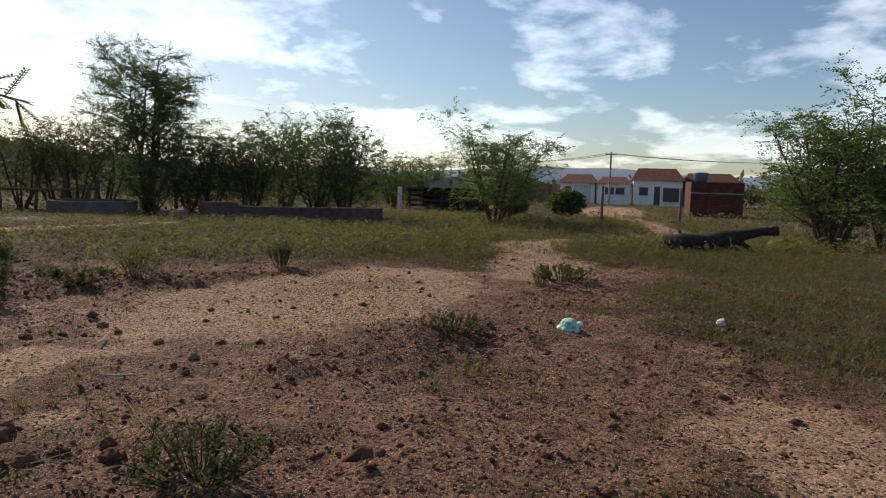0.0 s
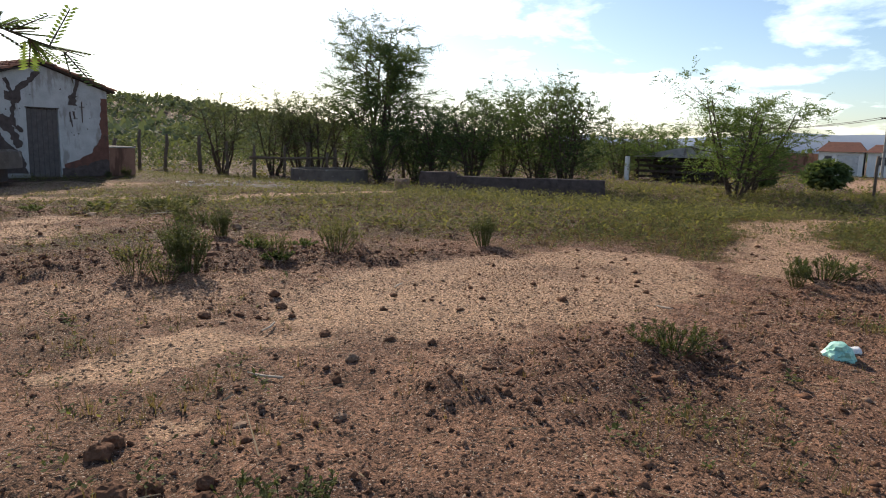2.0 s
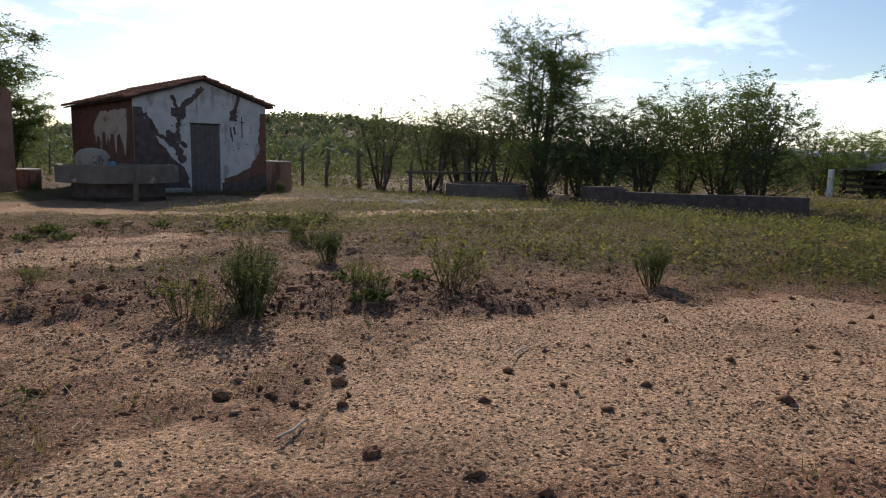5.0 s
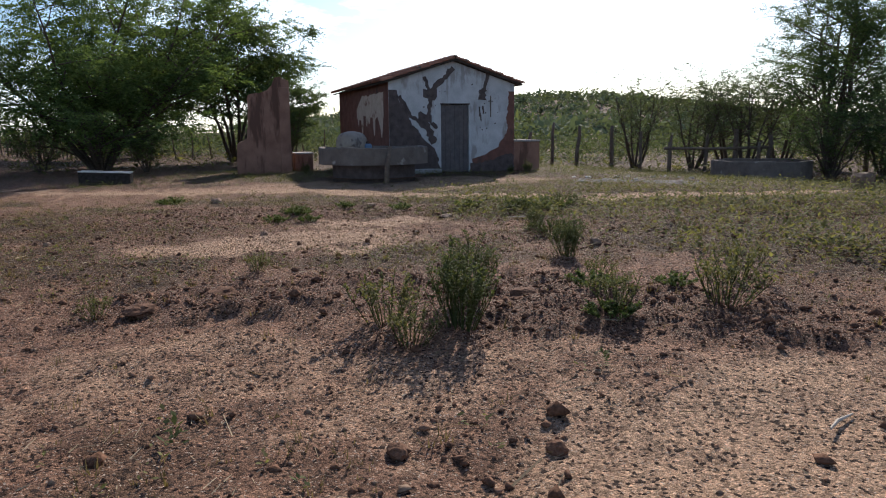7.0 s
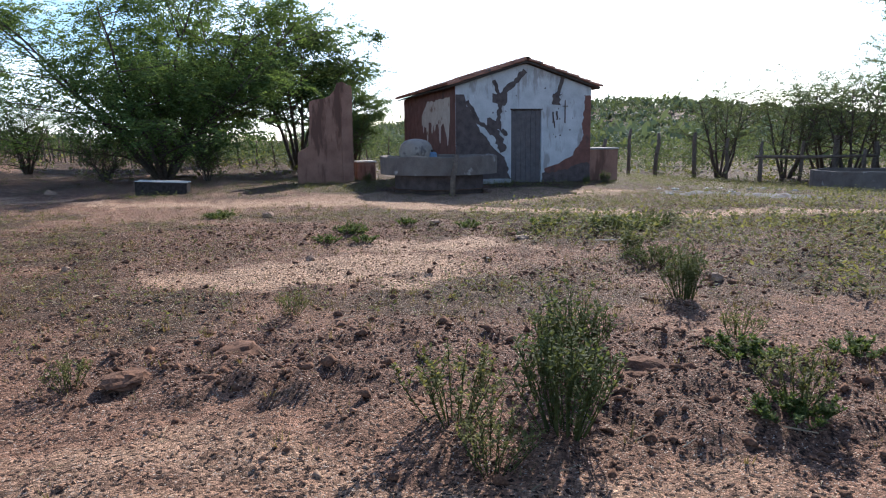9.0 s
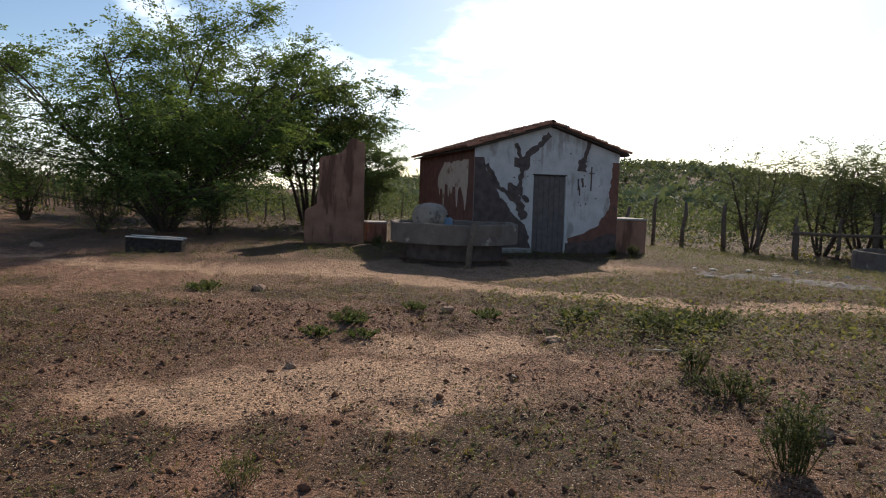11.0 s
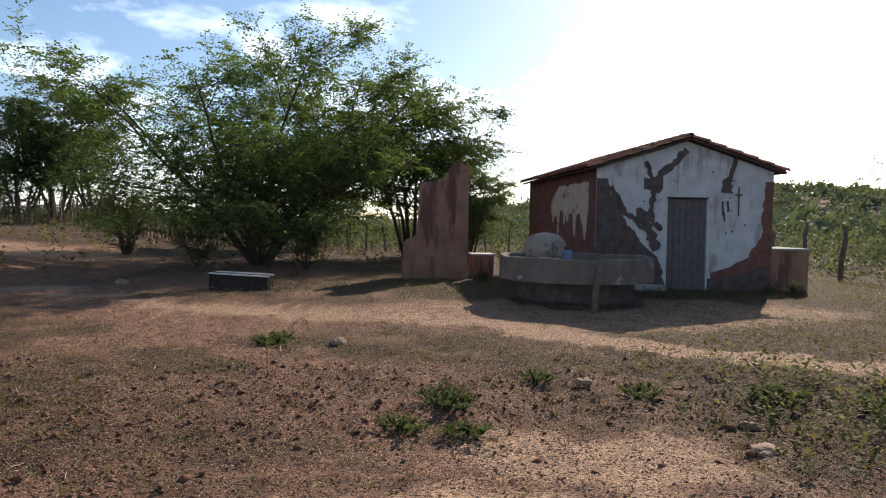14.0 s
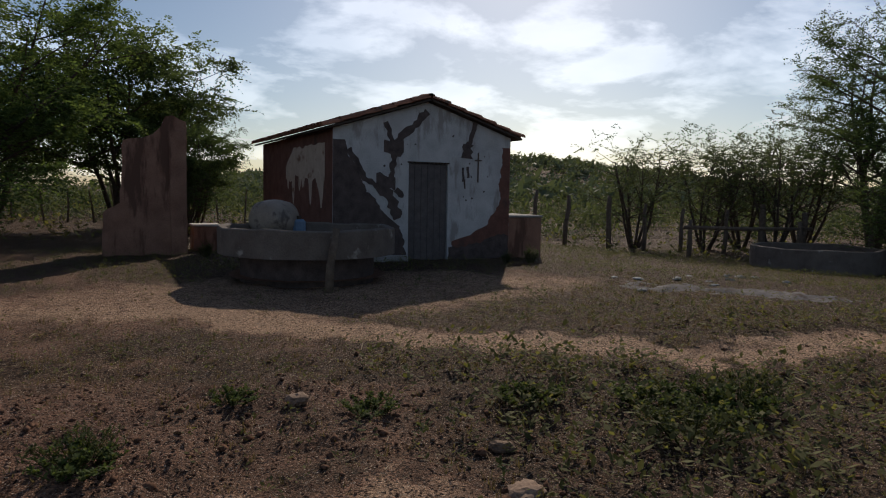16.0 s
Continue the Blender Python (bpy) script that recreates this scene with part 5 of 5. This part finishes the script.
x, y = scatter(26000, -12, 3, -22, -5, lambda x, y: np.clip(0.2 + green_at(x, y), 0, 1) * (1 - 0.6 * sand_at(x, y)))
straw("dry_straw", x, y, 0.07, 0.0022, M_STRAW, "short dry stalks and straw lying on the soil")
x, y = scatter(900, -11, 3, -20, -5, lambda x, y: np.clip(0.1 + green_at(x, y), 0, 1))
straw("dry_twigs", x, y, 0.22, 0.004, M_STRAW, "thin bleached twigs lying among the weeds")


def weed_plant(seed, h, w, stems, leaf, material):
    """A clump of thin curving stems, each with a few side shoots, clothed in small leaves."""
    rnd = random.Random(seed)
    st, lv, lf = [], [], []

    def shoot(foot, top, r, n):
        bow = Vector((rnd.uniform(-.05, .05), rnd.uniform(-.05, .05), 0.05)) * h
        pts = [foot, foot.lerp(top, 0.5) + bow, top]
        st.append(tube(pts, [r, r * 0.8, r * 0.4], 3, cap=False))
        for k in range(n):
            u = 0.2 + 0.8 * (k + rnd.random()) / n
            q = pts[0].lerp(pts[1], u * 2) if u < 0.5 else pts[1].lerp(pts[2], u * 2 - 1)
            b = rnd.uniform(0, 6.283)
            d = Vector((math.cos(b), math.sin(b), rnd.uniform(-0.1, 1.2))).normalized() * leaf * rnd.uniform(0.5, 1.3)
            s = Vector((-math.sin(b), math.cos(b), rnd.uniform(-.4, .4))) * leaf * 0.24
            i = len(lv)
            lv.extend([q, q + d * 0.5 + s, q + d, q + d * 0.5 - s])
            lf.append((i, i + 1, i + 2, i + 3))
        return pts

    for _ in range(stems):
        a, o = rnd.uniform(0, 6.283), w * rnd.random() ** 0.6
        top = Vector((math.cos(a) * o, math.sin(a) * o, h * rnd.uniform(0.55, 1.05) * (1 - 0.35 * (o / w) ** 2)))
        pts = shoot(Vector((math.cos(a) * o * 0.35, math.sin(a) * o * 0.35, -0.03)), top, 0.004, 16)
        for _ in range(3):
            q = pts[1].lerp(pts[2], rnd.uniform(-0.3, 0.8))
            b = rnd.uniform(0, 6.283)
            shoot(q, q + Vector((math.cos(b) * 0.5, math.sin(b) * 0.5, rnd.uniform(0.5, 1.1))) * h * 0.26, 0.0022, 11)
    return merge(st), (lv, lf)


def put_weed(x, y, seed, h, w, stems, leaf, material, label, group="weed plants of the yard"):
    t = thing("weed_plant", pose(x, y, gz(x, y)), label, "plant", group)
    st, lv = weed_plant(seed, h, w, stems, leaf, material)
    part("stalk", st, M_WEED2, t)
    part("foliage", lv, material, t)
    return t


W1 = put_weed(-6.05, -15.55, 5, 0.52, 0.26, 46, 0.03, M_WEED2, "upright bushy dark green weed on bare soil")
W2 = put_weed(-6.45, -15.3, 6, 0.38, 0.28, 20, 0.03, M_WEED, "loose yellowish green weed on bare soil")
W3 = put_weed(-8.8, -19.75, 7, 0.2, 0.38, 44, 0.024, M_WEED2, "low spreading weed at the path's edge")
for src, x, y, r, s in ((W1, -5.75, -15.0, 60, 0.85), (W2, -6.45, -15.75, 40, 0.7), (W1, -4.0, -13.5, 120, 0.85), (W2, -5.0, -15.7, 200, 0.75), (W2, -4.1, -15.7, 10, 1.15),
                      (W1, -2.3, -16.7, 70, 0.85), (W2, -3.3, -15.0, 90, 1.0), (W3, -5.75, -20.1, 30, 0.9), (W3, -2.1, -20.7, 200, 1.3), (W1, -2.7, -20.5, 10, 0.5),
                      (W3, -3.4, -12.2, 100, 1.0), (W3, -2.6, -10.0, 250, 1.2), (W3, -5.9, -8.9, 20, 0.8), (W1, -3.3, -11.6, 20, 0.55), (W3, -1.7, -9.6, 80, 1.2),
                      (W2, -8.2, -14.2, 140, 0.5), (W2, -7.0, -13.2, 30, 0.5), (W1, 2.4, -1.0, 30, 0.7), (W1, 2.0, -0.7, 90, 0.5), (W1, -3.7, 2.2, 120, 0.7), (W3, -10.4, -12.0, 60, 1.0), (W2, -4.4, -14.6, 33, 0.6)):
    copy_thing(src, pose(x, y, gz(x, y), 0, 0, r) @ Matrix.Diagonal((s, s, s, 1)))


W4 = put_weed(-5.93, -9.1, 11, 0.11, 0.28, 30, 0.032, M_FRESH, "fresh bright green low plant on the soil", "fresh green plants")
for x, y, r, k in ((-6.33, -9.6, 40, 0.8), (-5.88, -9.76, 90, 0.75), (-7.66, -6.0, 150, 1.2), (-4.79, -15.11, 20, 0.9), (-5.12, -15.8, 70, 0.8), (-1.95, -9.7, 200, 1.5), (-2.3, -9.3, 260, 1.2), (-4.2, -8.7, 310, 0.9), (-5.0, -8.2, 15, 0.8), (-3.1, -9.0, 75, 1.1), (-4.0, -15.1, 130, 0.8)):
    copy_thing(W4, pose(x, y, gz(x, y), 0, 0, r) @ Matrix.Diagonal((k, k, k, 1)))


def rock(name, x, y, sx, sy, sz, material, label, category, group="", seed=1):
    bm = bmesh.new()
    bmesh.ops.create_icosphere(bm, subdivisions=3, radius=1)
    for v in bm.verts:
        n = v.co + Vector((seed * 3.7, seed * 1.3, 0))
        v.co *= 1 + 0.38 * noise.noise(n * 1.1) + 0.22 * noise.noise(n * 3.5) + 0.12 * noise.noise(n * 8)
        v.co = Vector((v.co.x * sx, v.co.y * sy, max(v.co.z, -0.5) * sz))
    return solo(name, bm, material, label, category, group, m=pose(x, y, gz(x, y) + sz * 0.3, 0, 0, seed * 57))


for i, (x, y, s) in enumerate(((-8.62, -18.55, 0.05), (-8.72, -18.6, 0.055), (-8.86, -18.92, 0.06), (-8.96, -18.86, 0.05), (-8.74, -18.98, 0.045), (-8.66, -19.2, 0.055), (-8.6, -19.12, 0.04), (-6.9, -16.9, 0.05), (-6.3, -17.1, 0.045), (-6.75, -18.0, 0.04), (-9.3, -19.2, 0.05), (-5.3, -15.0, 0.14), (-7.35, -13.9, 0.16), (-7.9, -14.3, 0.12))):
    rock("dung_clod" if s < 0.1 else "soil_lump", x, y, s, s * 0.9, s * (0.75 if s < 0.1 else 0.4), M_CLOD, "dark dried dung clod on the sand" if s < 0.1 else "dark crumbly soil lump among weeds", "clod", "dung clods" if s < 0.1 else "soil lumps", i + 1)
for i, (x, y, a, b, c) in enumerate(((-3.72, -9.62, 0.08, 0.05, 0.04), (-3.98, -10.25, 0.12, 0.08, 0.04), (-4.6, -8.4, 0.09, 0.07, 0.05), (-6.65, -10.9, 0.05, 0.04, 0.04), (-8.1, -18.72, 0.04, 0.03, 0.012), (-7.79, -19.07, 0.03, 0.03, 0.025), (-7.1, -18.55, 0.04, 0.035, 0.03), (-3.4, -13.1, 0.06, 0.05, 0.05), (-9.0, -10.6, 0.05, 0.03, 0.03), (-6.9, -6.2, 0.09, 0.08, 0.06), (-12, 1.5, 0.16, 0.12, 0.1), (-22.6, 8.6, 0.25, 0.2, 0.15))):
    rock("stone", x, y, a, b, c, M_STONE, "rough pale grey field stone on the soil", "stone", "loose stones", i + 31)
rock("plastic_bag", -5.08, -21.0, 0.11, 0.09, 0.08, M_BAG, "crumpled mint green plastic bag in the weeds", "bag", "", 77)
rock("plastic_scrap", -4.92, -21.08, 0.06, 0.05, 0.04, M_LITTER, "crumpled white plastic scrap in the weeds", "litter", "plastic litter", 78)
rock("plastic_scrap", -4.3, -22.4, 0.04, 0.04, 0.05, M_LITTER, "crumpled white plastic scrap in the weeds", "litter", "plastic litter", 79)
for i, (x, y, ln, r) in enumerate(((-7.6, -18.34, 0.38, 98), (-5.1, -17.4, 0.4, 20), (-6.9, -17.6, 0.3, 200), (-4.9, -11.5, 0.25, 80), (-3.2, -10.9, 0.4, 150), (-10.2, -11.0, 0.35, 10), (-4.5, -19.7, 0.3, 60))):
    m = pose(x, y, gz(x, y) + 0.018, 0, 0, r)
    ln *= 0.65
    solo("stick", tube([(-ln / 2, 0, 0.012), (0, 0.015, 0.004), (ln / 2, 0, 0.0)], [0.006, 0.008, 0.004], 6), M_DRYSTICK, "short bleached dry stick on the soil", "stick", "loose sticks", m=m)
# pale ash and rubble beside the house
def ash_heap(x0, y0, x1, y1, width):
    n, m = 40, 12
    v, f = [], []
    for i in range(n + 1):
        for j in range(m + 1):
            u, w = i / n, 2 * j / m - 1
            x = x0 + (x1 - x0) * u + w * width * 0.9
            y = y0 + (y1 - y0) * u + w * width * 0.5 + 0.25 * noise.noise(Vector((u * 4, 2, 0)))
            edge = max(0.0, 1 - w * w - (2 * u - 1) ** 6)
            h = edge * (0.04 + 0.10 * noise.noise(Vector((x * 2.3, y * 2.3, 1))) + 0.03 * noise.noise(Vector((x * 7, y * 7, 1)))) - 0.012
            v.append((x, y, gz(x, y) + h))
    for i in range(n):
        for j in range(m):
            a = i * (m + 1) + j
            f.append((a, a + m + 1, a + m + 2, a + 1))
    tagged(solo("ash_heap", (v, f), M_ASH, "pale grey ash spread over the soil beside the house", "ash", smooth=True), kind="stuff")


ash_heap(1.9, -4.2, 4.2, -6.9, 0.55)
for i in range(14):
    x, y = 2.6 + rf.uniform(-0.9, 3.0), -4.3 + rf.uniform(-0.9, 0.9)
    rock("rubble", x, y, rf.uniform(0.04, 0.13), rf.uniform(0.04, 0.09), rf.uniform(0.02, 0.04), M_PALE if i % 5 == 0 else M_CONCRETE, "broken pale rubble lying in the yard", "rubble", "rubble by the house", 90 + i)


# ---- far scrub, hill and mountains ----
def scrub(name, x, y, height, per, size, material, label):
    n = len(x)
    z = ground_z(x, y)
    h = height * RS.uniform(0.45, 1.2, n)
    rep = lambda a: np.repeat(a, per)
    d = RS.normal(0, 1, (n * per, 3))
    d /= np.linalg.norm(d, axis=1)[:, None]
    d *= (RS.uniform(0.1, 1, n * per) ** 0.45)[:, None] * RS.uniform(0.7, 1.25, (n * per, 1))
    base = np.stack([rep(x) + d[:, 0] * rep(h) * 0.62, rep(y) + d[:, 1] * rep(h) * 0.62, rep(z) + rep(h) * (0.52 + 0.5 * d[:, 2])], 1)
    ang = RS.uniform(0, 2 * np.pi, n * per)
    ln = size * RS.uniform(0.5, 1.5, n * per) * np.sqrt(rep(h) / height)
    along = np.stack([np.cos(ang), np.sin(ang), RS.normal(0, 0.6, n * per)], 1) * ln[:, None]
    across = np.stack([-np.sin(ang), np.cos(ang), RS.normal(0, 0.8, n * per)], 1) * (ln * 0.28)[:, None]
    v, q = diamonds(base, along, across)
    return fast_mesh(name, v, q, material, label, "scrub")


x, y = scatter(520, 2, 60, -8, 48, lambda x, y: (y > 11 - 0.55 * x) * 1.0)
scrub("fence_scrub", x, y, 1.7, 150, 0.15, M_SCRUB, "tangled green scrub beyond the yard fence")
x, y = scatter(420, -45, 8, 14, 60, lambda x, y: (y > 16 - 0.2 * x) * 1.0)
scrub("west_scrub", x, y, 1.2, 170, 0.13, M_SCRUB, "low green scrub beyond the stick fence")
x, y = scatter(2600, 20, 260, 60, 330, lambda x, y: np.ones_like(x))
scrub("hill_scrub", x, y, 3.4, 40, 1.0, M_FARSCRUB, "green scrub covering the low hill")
x, y = scatter(1000, -260, 330, -190, 330, lambda x, y: (np.hypot(x, y) > 85) * 1.0)
scrub("plain_scrub", x, y, 4.0, 50, 0.9, M_SCRUB, "distant bushes over the plain")
x, y = scatter(200, 40, 75, -60, 8, lambda x, y: (np.abs(y + 22) > 13) * 1.0)
scrub("village_scrub", x, y, 2.6, 110, 0.35, M_SCRUB, "bushes round the village houses")

mv, mf = [], []
for k in range(91):
    a = radians(30 + k * 1.5)
    hgt = 30 + 75 * max(0, noise.noise(Vector((k * 0.09, 3.3, 0))) + 0.2) + 12 * noise.noise(Vector((k * 0.33, 7, 0)))
    cxk, cyk = math.sin(a), math.cos(a)
    mv += [(2300 * cxk, 2300 * cyk, -20), (2400 * cxk, 2400 * cyk, hgt), (2600 * cxk, 2600 * cyk, -20)]
for k in range(90):
    b = k * 3
    mf += [(b, b + 3, b + 4, b + 1), (b + 1, b + 4, b + 5, b + 2)]
tagged(new("backdrop", mesh_of("backdrop", mv, mf, M_MOUNT, True)), "low hazy blue mountains on the horizon", "mountains", kind="structure")
